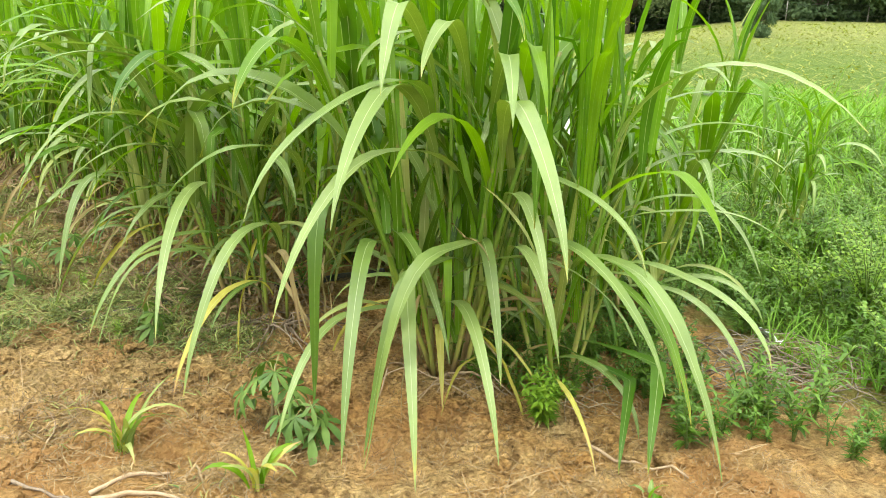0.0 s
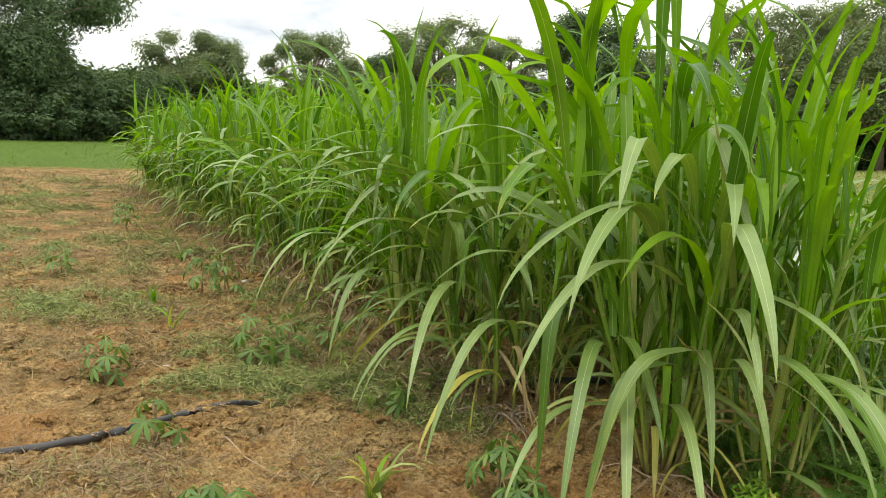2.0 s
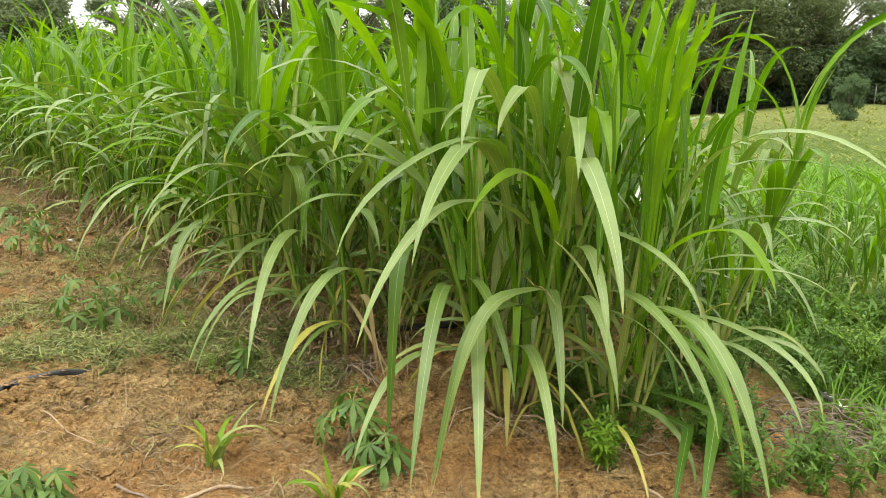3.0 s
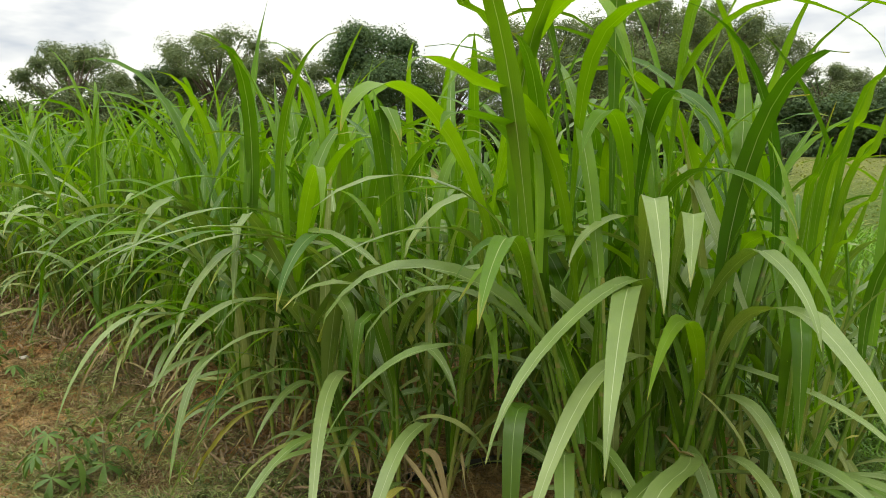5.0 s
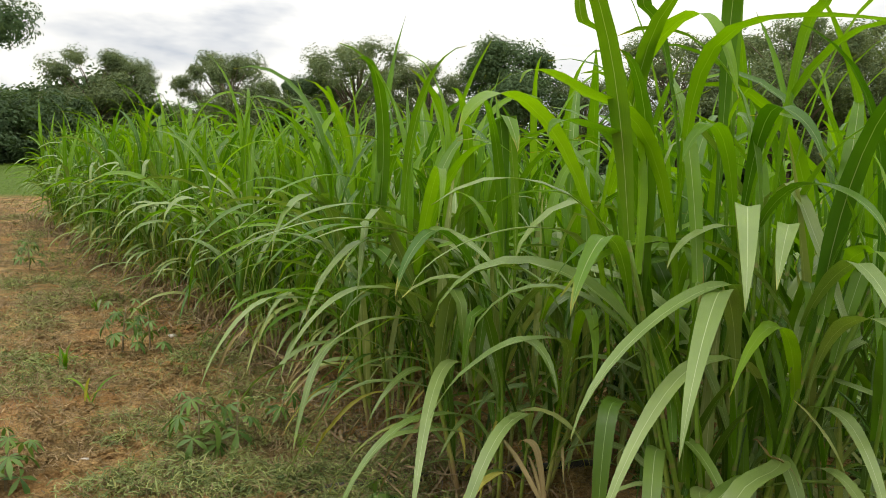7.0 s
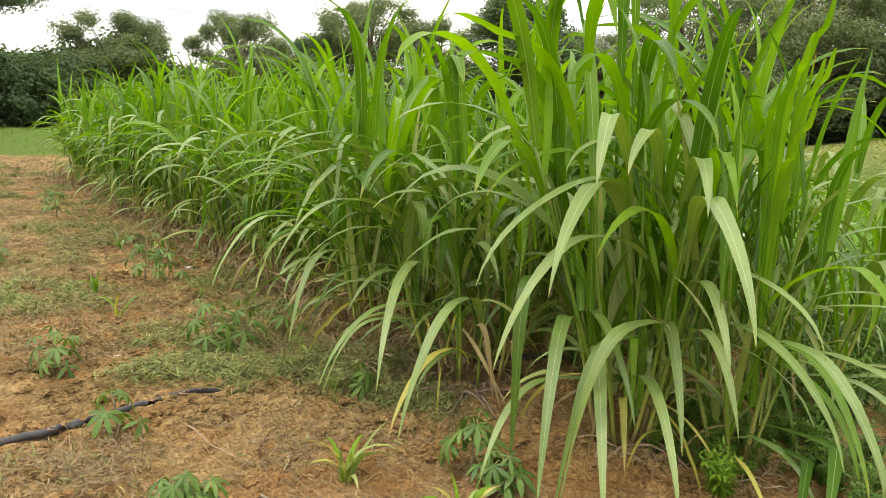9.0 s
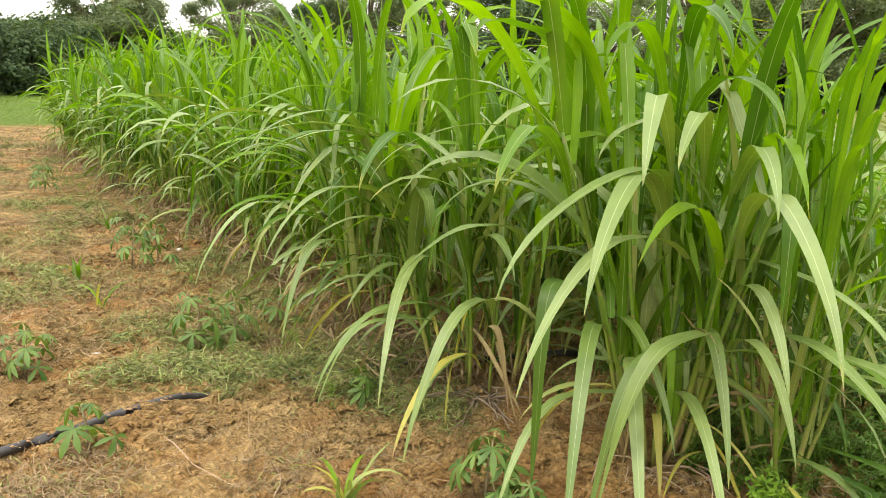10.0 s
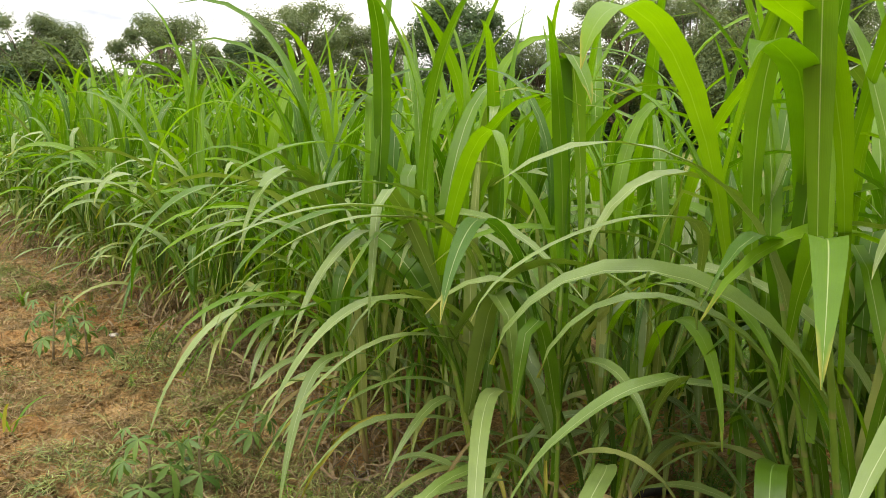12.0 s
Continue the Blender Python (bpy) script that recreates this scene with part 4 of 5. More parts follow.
long_leaf(B, (0.56, 2.92, 0.50), (1.04, 3.10, 0.82), (1.40, 3.04, 0.46), 0.042, PALE)
long_leaf(B, (0.54, 2.90, 0.62), (0.96, 3.00, 1.05), (1.40, 2.98, 0.90), 0.036, PALE)


# ---------------------------------------------------------------- meadow and weeds beside the plot
def small_blade(length, first, last, width, n=4, twist=0.0):
    return blade(bend_spine(length, first, last, 1.3, n), width, twist, 0.3, 0.7, 0.0, 0, 0.25)


g_rng = random.Random(91)
BLADES = [small_blade(g_rng.uniform(0.16, 0.34), g_rng.uniform(60, 88), g_rng.uniform(-40, 50), g_rng.uniform(0.006, 0.012)) for _ in range(14)]


def is_meadow(x, y):
    side = 0.86 * x + 0.50 * y + 0.5 * noise.noise((x * 0.9, y * 0.9, 2.0))
    s, n = along_across(x, y)
    return side > 2.75 and not (-1.6 < n < 2.6 and s > -0.9)


def meadow():
    near, wide, far_field, left = Stuff(), Stuff(), Stuff(), Stuff()
    made = 0
    while made < 19000:
        d = 3.2 + 13 * g_rng.random() ** 1.3
        a = radians(g_rng.uniform(2, 46))
        x, y = d * math.sin(a), d * math.cos(a)
        if not is_meadow(x, y):
            made += 0.2
            continue
        tall = 0.8 + 0.9 * max(0.0, noise.noise((x * 0.5, y * 0.5, 9.0)) + 0.25)
        sc = tall * g_rng.uniform(0.5, 1.1) * (0.62 + d * 0.035)
        (far_field if d > 9.5 + 3 * g_rng.random() else near).put(g_rng.choice(BLADES), Matrix.Translation((x, y, ground_z(x, y) - 0.01)) @ Matrix.Rotation(g_rng.uniform(0, 6.28), 4, "Z") @ Matrix.Diagonal((sc * 1.5, sc * (0.9 + d * 0.09), sc, 1)))
        made += 1
    tagged(new("meadow_grass", near.mesh("meadow_grass", GRASS)), "thick bright green meadow grass beside the plot", "grass", kind="stuff")
    for _ in range(11000):
        d = 15 + 48 * g_rng.random() ** 1.5
        a = radians(g_rng.uniform(0, 48))
        x, y = d * math.sin(a), d * math.cos(a)
        if not is_meadow(x, y):
            continue
        sc = g_rng.uniform(0.7, 1.4) * (1.0 + d * 0.012)
        wide.put(g_rng.choice(BLADES), Matrix.Translation((x, y, rise(x, y) - 0.01)) @ Matrix.Rotation(g_rng.uniform(0, 6.28), 4, "Z") @ Matrix.Diagonal((sc * 1.6, sc * (1.2 + d * 0.06), sc * 0.24, 1)))
    for _ in range(7000):
        d = 21 + 45 * g_rng.random() ** 1.4
        a = radians(g_rng.uniform(30, 62))
        x, y = -d * math.sin(a), d * math.cos(a)
        if 0.75 * y - 0.65 * x < 24.5:
            continue
        sc = g_rng.uniform(0.5, 1.0) * (0.8 + d * 0.012)
        left.put(g_rng.choice(BLADES), Matrix.Translation((x, y, -0.01)) @ Matrix.Rotation(g_rng.uniform(0, 6.28), 4, "Z") @ Matrix.Diagonal((sc * 1.6, sc * (1.2 + d * 0.045), sc * 0.4, 1)))
    tagged(new("field_grass", wide.mesh("field_grass", FIELD)), "yellowing field grass out to the trees", "grass", kind="stuff")
    tagged(new("tall_meadow_grass", far_field.mesh("tall_meadow_grass", GRASS)), "uneven green meadow grass past the weeds", "grass", kind="stuff")
    tagged(new("pasture_grass", left.mesh("pasture_grass", PASTURE)), "low green pasture grass out to the field edge", "grass", kind="stuff")


meadow()


def leaflet(length, width, droop=0.2):
    v = [(0, 0, 0), (length * 0.45, width * 0.5, 0.06 * length), (length * 0.45, 0, 0), (length * 0.45, -width * 0.5, 0.06 * length), (length, 0, -droop * length)]
    return np.array(v), [(0, 2, 1), (0, 3, 2), (1, 2, 4), (2, 3, 4)], np.array([(0.5, 0), (0, 0.5), (0.5, 0.5), (1, 0.5), (0.5, 1)])


def herb_raw(rng, height, leaves, leaf_len, leaf_wide, stems=3, flare=0.5):
    """A leafy weed: thin stems with small leaves all the way up."""
    green, wood = Stuff(), Stuff()
    for s in range(stems):
        w = rng.uniform(0, 6.28)
        lean = rng.uniform(0.1, flare)
        h = height * rng.uniform(0.7, 1.0)
        pts = [Vector((math.cos(w) * lean * h * t * t, math.sin(w) * lean * h * t * t, h * t)) for t in (0, 0.35, 0.7, 1)]
        wood.put(tube(pts, [0.0028, 0.0024, 0.002, 0.0012], 4), Matrix.Identity(4))
        for k in range(leaves):
            t = 0.15 + 0.85 * (k + rng.random() * 0.6) / leaves
            p = Vector((math.cos(w) * lean * h * t * t, math.sin(w) * lean * h * t * t, h * t))
            m = Matrix.Translation(p) @ Matrix.Rotation(k * 2.4 + rng.uniform(-0.4, 0.4), 4, "Z") @ Matrix.Rotation(-rng.uniform(-0.2, 0.9), 4, "Y")
            green.put(leaflet(leaf_len * rng.uniform(0.6, 1.1) * (1.1 - 0.4 * t), leaf_wide * rng.uniform(0.7, 1.1), rng.uniform(0, 0.4)), m)
    return green, wood


HERBS = [tuple(st.raw() for st in herb_raw(g_rng, g_rng.uniform(0.12, 0.26), g_rng.randint(15, 21), g_rng.uniform(0.034, 0.060), g_rng.uniform(0.010, 0.017), g_rng.randint(2, 4))) for _ in range(8)]


def weed_carpet():
    light, dark, wood = Stuff(), Stuff(), Stuff()
    spots = []
    # right of the corner, under the clumps, and between the rows
    for _ in range(620):
        spots.append((g_rng.uniform(0.75, 2.6), g_rng.uniform(2.2, 5.6), g_rng.uniform(0.7, 1.35)))
    for _ in range(190):
        spots.append((g_rng.uniform(0.12, 0.85), g_rng.uniform(2.62, 3.5), g_rng.uniform(0.45, 0.85)))
    for _ in range(330):
        s, n = g_rng.uniform(-1.2, 9.5), g_rng.uniform(0.1, 2.6)
        x, y = row_place(s, n)
        spots.append((x, y, g_rng.uniform(0.6, 1.3)))
    for _ in range(150):
        s, n = g_rng.uniform(-0.3, 9.5), g_rng.gauss(-0.45, 0.22)
        x, y = row_place(s, n)
        spots.append((x, y, g_rng.uniform(0.25, 0.6)))
    for _ in range(700):
        d = g_rng.uniform(4.5, 11)
        a = radians(g_rng.uniform(12, 40))
        spots.append((d * math.sin(a), d * math.cos(a), g_rng.uniform(0.8, 1.7)))
    for x, y, sc in spots:
        s, n = along_across(x, y)
        bare = 0.86 * x + 0.50 * y + 0.35 * noise.noise((x * 1.7, y * 1.7, 4.0))
        if n < 0.1 and s < -0.4 and bare < 2.58 + (0 if x > 0.8 else -0.85):
            continue
        if abs(x - 1.32) < 0.30 and abs(y - 2.98) < 0.28:
            continue
        green, stalk = g_rng.choice(HERBS)
        m = Matrix.Translation((x, y, ground_z(x, y) - 0.01)) @ Matrix.Rotation(g_rng.uniform(0, 6.28), 4, "Z") @ Matrix.Scale(sc, 4)
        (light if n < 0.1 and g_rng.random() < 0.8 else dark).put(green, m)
        wood.put(stalk, m)
    ob = thing("weeds", 0, 0, 0, 0, "low leafy green weeds between bare soil and cane", "weeds", kind="stuff")
    tagged(piece("foliage", light.mesh("foliage", WEED), ob), kind="stuff")
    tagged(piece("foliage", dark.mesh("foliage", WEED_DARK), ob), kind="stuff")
    tagged(piece("stalk", wood.mesh("stalk", WEED_STEM), ob), kind="stuff")


weed_carpet()


def bushy_weed(x, y, height, stems, seed, leaf_len=0.040, leaf_wide=0.017, mat=WEED, label="bushy bright green weed beside the dry stalks"):
    rng = random.Random(seed)
    ob = thing("bushy_weed", x, y, ground_z(x, y) - 0.01, 0, label, "weed", "bushy weeds beside the plot")
    for _ in range(stems):
        green, wood = herb_raw(rng, height, 34, leaf_len, leaf_wide, 3, 0.85)
        piece("stem", wood.mesh("stem", WEED_STEM), ob)
        tagged(piece("foliage", green.mesh("foliage", mat), ob), kind="stuff")
    return ob


for x, y, h, n, sd in ((1.62, 2.50, 0.30, 8, 1), (1.74, 2.80, 0.34, 9, 2), (1.86, 3.40, 0.46, 11, 3), (2.12, 3.75, 0.50, 11, 4), (1.62, 3.55, 0.36, 8, 5), (2.30, 3.30, 0.48, 10, 8), (2.45, 4.30, 0.46, 9, 9)):
    bushy_weed(x, y, h, n, sd)
bushy_weed(0.36, 2.46, 0.17, 7, 7, 0.06, 0.014, WEED, "feathery green weed at the foot of the cane")

# low cane seedling clumps out on the right
cane_clump(1.95, 4.75, 0.52, 9, 611, True, 0.14, 1.0, None, "low young cane grass clump with arching blades")
cane_clump(1.25, 4.35, 0.50, 8, 612, True, 0.14, 1.0, None, "low young cane grass clump with arching blades")
cane_clump(0.80, 3.42, 0.84, 7, 613, True, 0.12, 0.8, None)


# ---------------------------------------------------------------- litter on the mown soil
def strip(rng, length, width):
    bend = rng.uniform(-0.35, 0.35)
    v, f, uv = [], [], []
    for i in range(4):
        t = i / 3 - 0.5
        a = bend * t * 2
        x, y = length * t, length * bend * (t * t - 0.08)
        z = 0.004 + 0.02 * rng.random() * (1 if i in (0, 3) else 0.5)
        w = width * (1.0 if i in (1, 2) else 0.55)
        v += [(x, y + w * 0.5, z), (x, y - w * 0.5, z + 0.3 * w)]
        uv += [(0, t), (1, t)]
        if i:
            k = 2 * i
            f.append((k - 2, k - 1, k + 1, k))
    return np.array(v), f, np.array(uv)


l_rng = random.Random(404)
STRIPS = [strip(l_rng, l_rng.uniform(0.012, 0.055), l_rng.uniform(0.0012, 0.0032)) for _ in range(24)]
LONG_STRIPS = [strip(l_rng, l_rng.uniform(0.10, 0.28), l_rng.uniform(0.002, 0.004)) for _ in range(10)]


def litter():
    straw, cut = Stuff(), Stuff()
    made = 0
    tries = 0
    while made < 60000 and tries < 420000:
        tries += 1
        d = 1.5 + 21 * l_rng.random() ** 1.9
        a = radians(l_rng.uniform(-28, 56))
        x, y = -d * math.sin(a), d * math.cos(a) - 0.1
        s, n = along_across(x, y)
        if n > 0.45 or (n > -0.2 and l_rng.random() < 0.3):
            continue
        if 0.86 * x + 0.50 * y > 2.4:
            continue
        big = noise.noise((x * 0.75, y * 0.75, 12.0)) + 0.6 * noise.noise((x * 2.3, y * 2.3, 3.0))
        # the swept strip by the pipe keeps bare soil
        swept = smooth(2.6, 1.7, abs(x + 0.9)) * smooth(3.3, 2.9, y + 0.28 * (x + 1.2))
        cover = 0.45 + 0.95 * big - 0.22 * swept
        if l_rng.random() > max(0.08, cover):
            continue
        greenish = 0.28 + 0.9 * noise.noise((x * 0.9, y * 0.9, 30.0)) - 0.55 * swept
        t = l_rng.choice(LONG_STRIPS if l_rng.random() < 0.03 else STRIPS)
        sc = l_rng.uniform(0.55, 1.05) * (1 + 0.17 * max(0, d - 2.6))
        m = Matrix.Translation((x, y, ground_z(x, y) + l_rng.uniform(-0.002, 0.014))) @ Euler((l_rng.gauss(0, 0.25), l_rng.gauss(0, 0.22), l_rng.uniform(0, 6.28))).to_matrix().to_4x4() @ Matrix.Scale(sc, 4)
        (cut if l_rng.random() < greenish else straw).put(t, m)
        made += 1
    tagged(new("straw", straw.mesh("straw", STRAW)), "scattered dry straw on bare soil", "straw", kind="stuff")
    tagged(new("grass_clippings", cut.mesh("grass_clippings", CLIPPING)), "fading green grass clippings lying on soil", "clippings", kind="stuff")
    # cut grass lies in tangled heaps, dry on top here and still green there, with bare soil between
    green, old, dark = Stuff(), Stuff(), Stuff()
    strands = [small_blade(l_rng.uniform(0.03, 0.085), l_rng.uniform(0, 60), l_rng.uniform(-85, 20), l_rng.uniform(0.0032, 0.0058), 2, l_rng.uniform(-2, 2)) for _ in range(16)]

    def mound(x, y, wide, high, count, fresh, grow, rotten=0.35):
        lean = l_rng.uniform(0, 3.14)
        for _ in range(count):
            u, w = l_rng.gauss(0, 0.5), l_rng.gauss(0, 0.32)
            px, py = x + wide * (u * math.cos(lean) - w * math.sin(lean)), y + wide * (u * math.sin(lean) + w * math.cos(lean))
            if along_across(px, py)[1] > 0.05:
                continue
            top = high * max(0.0, 1 - (u * u + 2 * w * w)) * l_rng.random()
            pick = green if l_rng.random() < fresh else (dark if l_rng.random() < rotten else old)
            pick.put(l_rng.choice(strands), Matrix.Translation((px, py, ground_z(px, py) + top - 0.004)) @ Euler((l_rng.gauss(0, 0.5), l_rng.gauss(0, 0.35), l_rng.uniform(0, 6.28))).to_matrix().to_4x4() @ Matrix.Scale(grow * l_rng.uniform(0.6, 1.2), 4))

    made = 0
    while made < 470:
        d = 2.5 + 17 * l_rng.random() ** 1.5
        a = radians(l_rng.uniform(3, 56))
        x, y = -d * math.sin(a), d * math.cos(a)
        n = along_across(x, y)[1]
        if n > -0.15:
            continue
        swept = smooth(3.3, 2.9, y + 0.28 * (x + 1.2)) > 0.5 and abs(x + 0.9) < 2.4
        if swept or noise.noise((x * 1.1, y * 1.1, 30.0)) + 0.5 * noise.noise((x * 2.9, y * 2.9, 8.0)) < 0.06:
            made += 0.05
            continue
        far_away = 1 + 0.07 * max(0, d - 4)
        mound(x, y, l_rng.uniform(0.09, 0.24) * far_away, l_rng.uniform(0.04, 0.10), int(l_rng.uniform(130, 330)), min(0.9, max(0.08, 0.40 + 1.3 * noise.noise((x * 0.9, y * 0.9, 44.0)))), far_away)
        made += 1
    # the ridge of green cuttings raked along the pipe, and grey-brown trash on the swept strip
    for k in range(46):
        t = (k + l_rng.random()) / 46
        mound(-2.35 + 1.50 * t + l_rng.gauss(0, 0.05), 3.02 + 0.62 * t + l_rng.gauss(0.04, 0.09), l_rng.uniform(0.10, 0.22), l_rng.uniform(0.06, 0.13), 300, 0.60, 1.05)
    for x, y, wide, count in ((-1.86, 2.10, 0.42, 900), (-1.25, 2.42, 0.30, 360), (-2.15, 1.90, 0.35, 600), (-1.55, 1.86, 0.30, 360), (-0.98, 2.62, 0.26, 150), (-1.70, 2.64, 0.22, 110), (-0.62, 2.02, 0.24, 110)):
        mound(x, y, wide, 0.04, 2 * count, 0.03, 0.95, 0.8)
    tagged(new("dry_clippings", old.mesh("dry_clippings", CLIPPING)), "heaps of dry yellowed grass clippings on soil", "clippings", kind="stuff")
    tagged(new("dead_trash", dark.mesh("dead_trash", THATCH)), "grey-brown rotting grass trash in the heaps", "clippings", kind="stuff")
    tagged(new("wilted_grass", green.mesh("wilted_grass", CUT_GREEN)), "wilting heaps of cut green grass", "clippings", kind="stuff")
    # dead leaves and broken stalks along the foot of the front row
    thatch = Stuff()
    for _ in range(2900):
        s, n = -0.25 + 14.5 * l_rng.random() ** 1.3, l_rng.gauss(-0.12, 0.16)
        x, y = row_place(s, n)
        pick = l_rng.choice(LONG_STRIPS if l_rng.random() < 0.5 else strands)
        thatch.put(pick, Matrix.Translation((x, y, ground_z(x, y) + 0.14 * l_rng.random() ** 2)) @ Euler((l_rng.gauss(0, 0.4), l_rng.gauss(-0.25, 0.5), l_rng.uniform(0, 6.28))).to_matrix().to_4x4() @ Matrix.Diagonal((l_rng.uniform(0.8, 1.6), l_rng.uniform(1.5, 3.5), 1, 1)))
    tagged(new("dry_thatch", thatch.mesh("dry_thatch", THATCH)), "grey-brown dead leaves heaped at the foot of the cane row", "dead leaves", kind="stuff")


CUT_GREEN = broadleaf_material("wilted_green", (0.050, 0.095, 0.020), (0.36, 0.42, 0.160), 0.2, 0.6)
litter()


def lump(rng, r, cuts=2):
    bm = bmesh.new()
    bmesh.ops.create_icosphere(bm, subdivisions=cuts, radius=r)
    q = rng.uniform(0, 50)
    for v in bm.verts:
        v.co *= 1 + 0.8 * noise.noise(v.co / r * 1.6 + Vector((q, 0, 0)))
        v.co.x *= 1.25
        v.co.z *= 0.5
    v = np.array([tuple(p.co) for p in bm.verts])
    f = [tuple(p.index for p in face.verts) for face in bm.faces]
    bm.free()
    return v, f, np.zeros((len(v), 2))


LUMPS = [lump(l_rng, 1.0) for _ in range(6)]
CRUMBS = [lump(l_rng, 1.0, 1) for _ in range(8)]


def clods():
    st = Stuff()
    for _ in range(50000):
        d = 1.6 + 7 * l_rng.random() ** 1.3
        a = radians(l_rng.uniform(-34, 54))
        x, y = -d * math.sin(a), d * math.cos(a)
        if along_across(x, y)[1] > 0.3 or 0.86 * x + 0.5 * y > 2.6:
            continue
        if noise.noise((x * 2.1, y * 2.1, 17.0)) + 0.7 * noise.noise((x * 6.0, y * 6.0, 3.0)) < 0.08 * l_rng.random():
            continue
        r = 0.004 + 0.032 * l_rng.random() ** 3.4
        st.put(l_rng.choice(LUMPS if r > 0.013 else CRUMBS), Matrix.Translation((x, y, ground_z(x, y) + r * 0.1)) @ Matrix.Rotation(l_rng.uniform(0, 6.28), 4, "Z") @ Matrix.Scale(r, 4))
    tagged(new("soil_clods", st.mesh("soil_clods", SOIL, True)), "crumbs and clods of reddish soil", "soil", kind="stuff")


clods()


# ---------------------------------------------------------------- cassava plants and grass shoots
def cassava_leaf(rng, size):
    """A hand-shaped leaf of narrow lobes round one point; lies in the xy plane, petiole end at the origin."""
    st = Stuff()
    lobes = rng.choice((5, 6, 7))
    for k in range(lobes):
        a = radians(-125 + 250 * k / (lobes - 1)) + rng.uniform(-0.08, 0.08)
        ln = size * (1.0 - 0.38 * abs(2 * k / (lobes - 1) - 1)) * rng.uniform(0.9, 1.08)
        w, d = ln * 0.29, rng.uniform(0.4, 1.0)
        v, f, uv = [], [], []
        for i, (t, ww) in enumerate(((0, 0.12), (0.3, 0.62), (0.58, 1.0), (0.82, 0.68), (1.0, 0.04))):
            x, z = ln * t, -d * ln * t * t * 0.7
            v += [(x, w * ww * 0.5, z + 0.10 * w * ww), (x, 0, z), (x, -w * ww * 0.5, z + 0.10 * w * ww)]
            uv += [(0, t), (0.5, t), (1, t)]
            if i:
                b = 3 * i
                f += [(b - 3, b - 2, b + 1, b), (b - 2, b - 1, b + 2, b + 1)]
        st.put((np.array(v), f, np.array(uv)), Matrix.Rotation(a, 4, "Z"))
    return st.mesh("leaf", CASSAVA)


c_rng = random.Random(55)
PALMS = [cassava_leaf(c_rng, 0.115) for _ in range(6)]


def cassava(x, y, height, leaves, seed, label="young cassava plant with hand-shaped green leaves on soil", size=1.0):
    rng = random.Random(seed)
    ob = thing("cassava_plant", x, y, ground_z(x, y) - 0.005, 0, label, "cassava", "cassava seedlings on the mown soil")
    lean = rng.uniform(0, 6.28)
    pts = [(0.10 * height * t * t * math.cos(lean), 0.10 * height * t * t * math.sin(lean), height * t) for t in (0, 0.3, 0.65, 1)]
    t = tube(pts, [0.0065, 0.006, 0.005, 0.003], 6)
    piece("stalk", mesh_of("stalk", t[0].tolist(), t[1], STALK, t[2]), ob)
    for k in range(leaves):
        f = 0.30 + 0.70 * (k + rng.random() * 0.5) / leaves
        i = f * 3
        a, b = Vector(pts[min(2, int(i))]), Vector(pts[min(3, int(i) + 1)])
        p = a.lerp(b, min(1, i - int(i)))
        w = k * 2.4 + rng.uniform(-0.4, 0.4)
        out = height * rng.uniform(0.25, 0.50) * (1.15 - 0.5 * f)
        rise = height * rng.uniform(0.05, 0.25) * f
        end = p + Vector((math.cos(w) * out, math.sin(w) * out, rise))
        tt = tube([p, p.lerp(end, 0.5) + Vector((0, 0, 0.02)), end], [0.0022, 0.0018, 0.0014], 4)
        piece("petiole", mesh_of("petiole", tt[0].tolist(), tt[1], PETIOLE, tt[2]), ob)
        sc = size * rng.uniform(0.65, 0.95) * (1.1 - 0.45 * f ** 3)
        piece("leaf", rng.choice(PALMS), ob, Matrix.Translation(end) @ Matrix.Rotation(w, 4, "Z") @ Matrix.Rotation(rng.uniform(0.15, 0.85), 4, "Y") @ Matrix.Rotation(rng.uniform(-0.3, 0.3), 4, "X") @ Matrix.Scale(sc, 4))
    return ob


cassava(-0.52, 2.38, 0.22, 12, 1)
cassava(-0.40, 2.30, 0.15, 11, 2)
cassava(-1.39, 1.80, 0.17, 14, 3)
cassava(-1.30, 1.84, 0.13, 9, 13)
cassava(-2.70, 2.94, 0.24, 11, 4)
cassava(-1.96, 2.36, 0.20, 6, 5, "thin young cassava plant beside the black pipe")
cassava(-2.16, 3.52, 0.30, 13, 6)
cassava(-2.02, 3.62, 0.24, 10, 7)
cassava(-3.56, 5.09, 0.34, 14, 8)
cassava(-3.42, 5.20, 0.28, 10, 9)
cassava(-5.05, 5.25, 0.24, 10, 10)
cassava(-6.62, 8.07, 0.34, 12, 11)
cassava(-1.16, 3.08, 0.14, 7, 12)
cassava(-1.98, 4.05, 0.22, 7, 14)


def shoot(x, y, height, leaves, seed, mats=(YOUNG, PALE), label="small green grass shoot on bare soil"):
    rng = random.Random(seed)
    ob = thing("grass_shoot", x, y, ground_z(x, y) - 0.005, 0, label, "grass shoot", "grass shoots on the mown soil")
    for k in range(leaves):
        t = blade(bend_spine(height * rng.uniform(0.7, 1.25), rng.uniform(64, 88), rng.uniform(-80, 30), 1.5, 8), rng.uniform(0.013, 0.024), rng.uniform(-0.8, 0.8), 0.3, 0.6, 0.1, k)
        piece("leaf", mesh_of("leaf", t[0].tolist(), t[1], mats[k % len(mats)], t[2]), ob, Matrix.Translation((rng.gauss(0, 0.012), rng.gauss(0, 0.012), 0)) @ Matrix.Rotation(k * 2.6 + rng.uniform(-0.5, 0.5), 4, "Z"))
    return ob


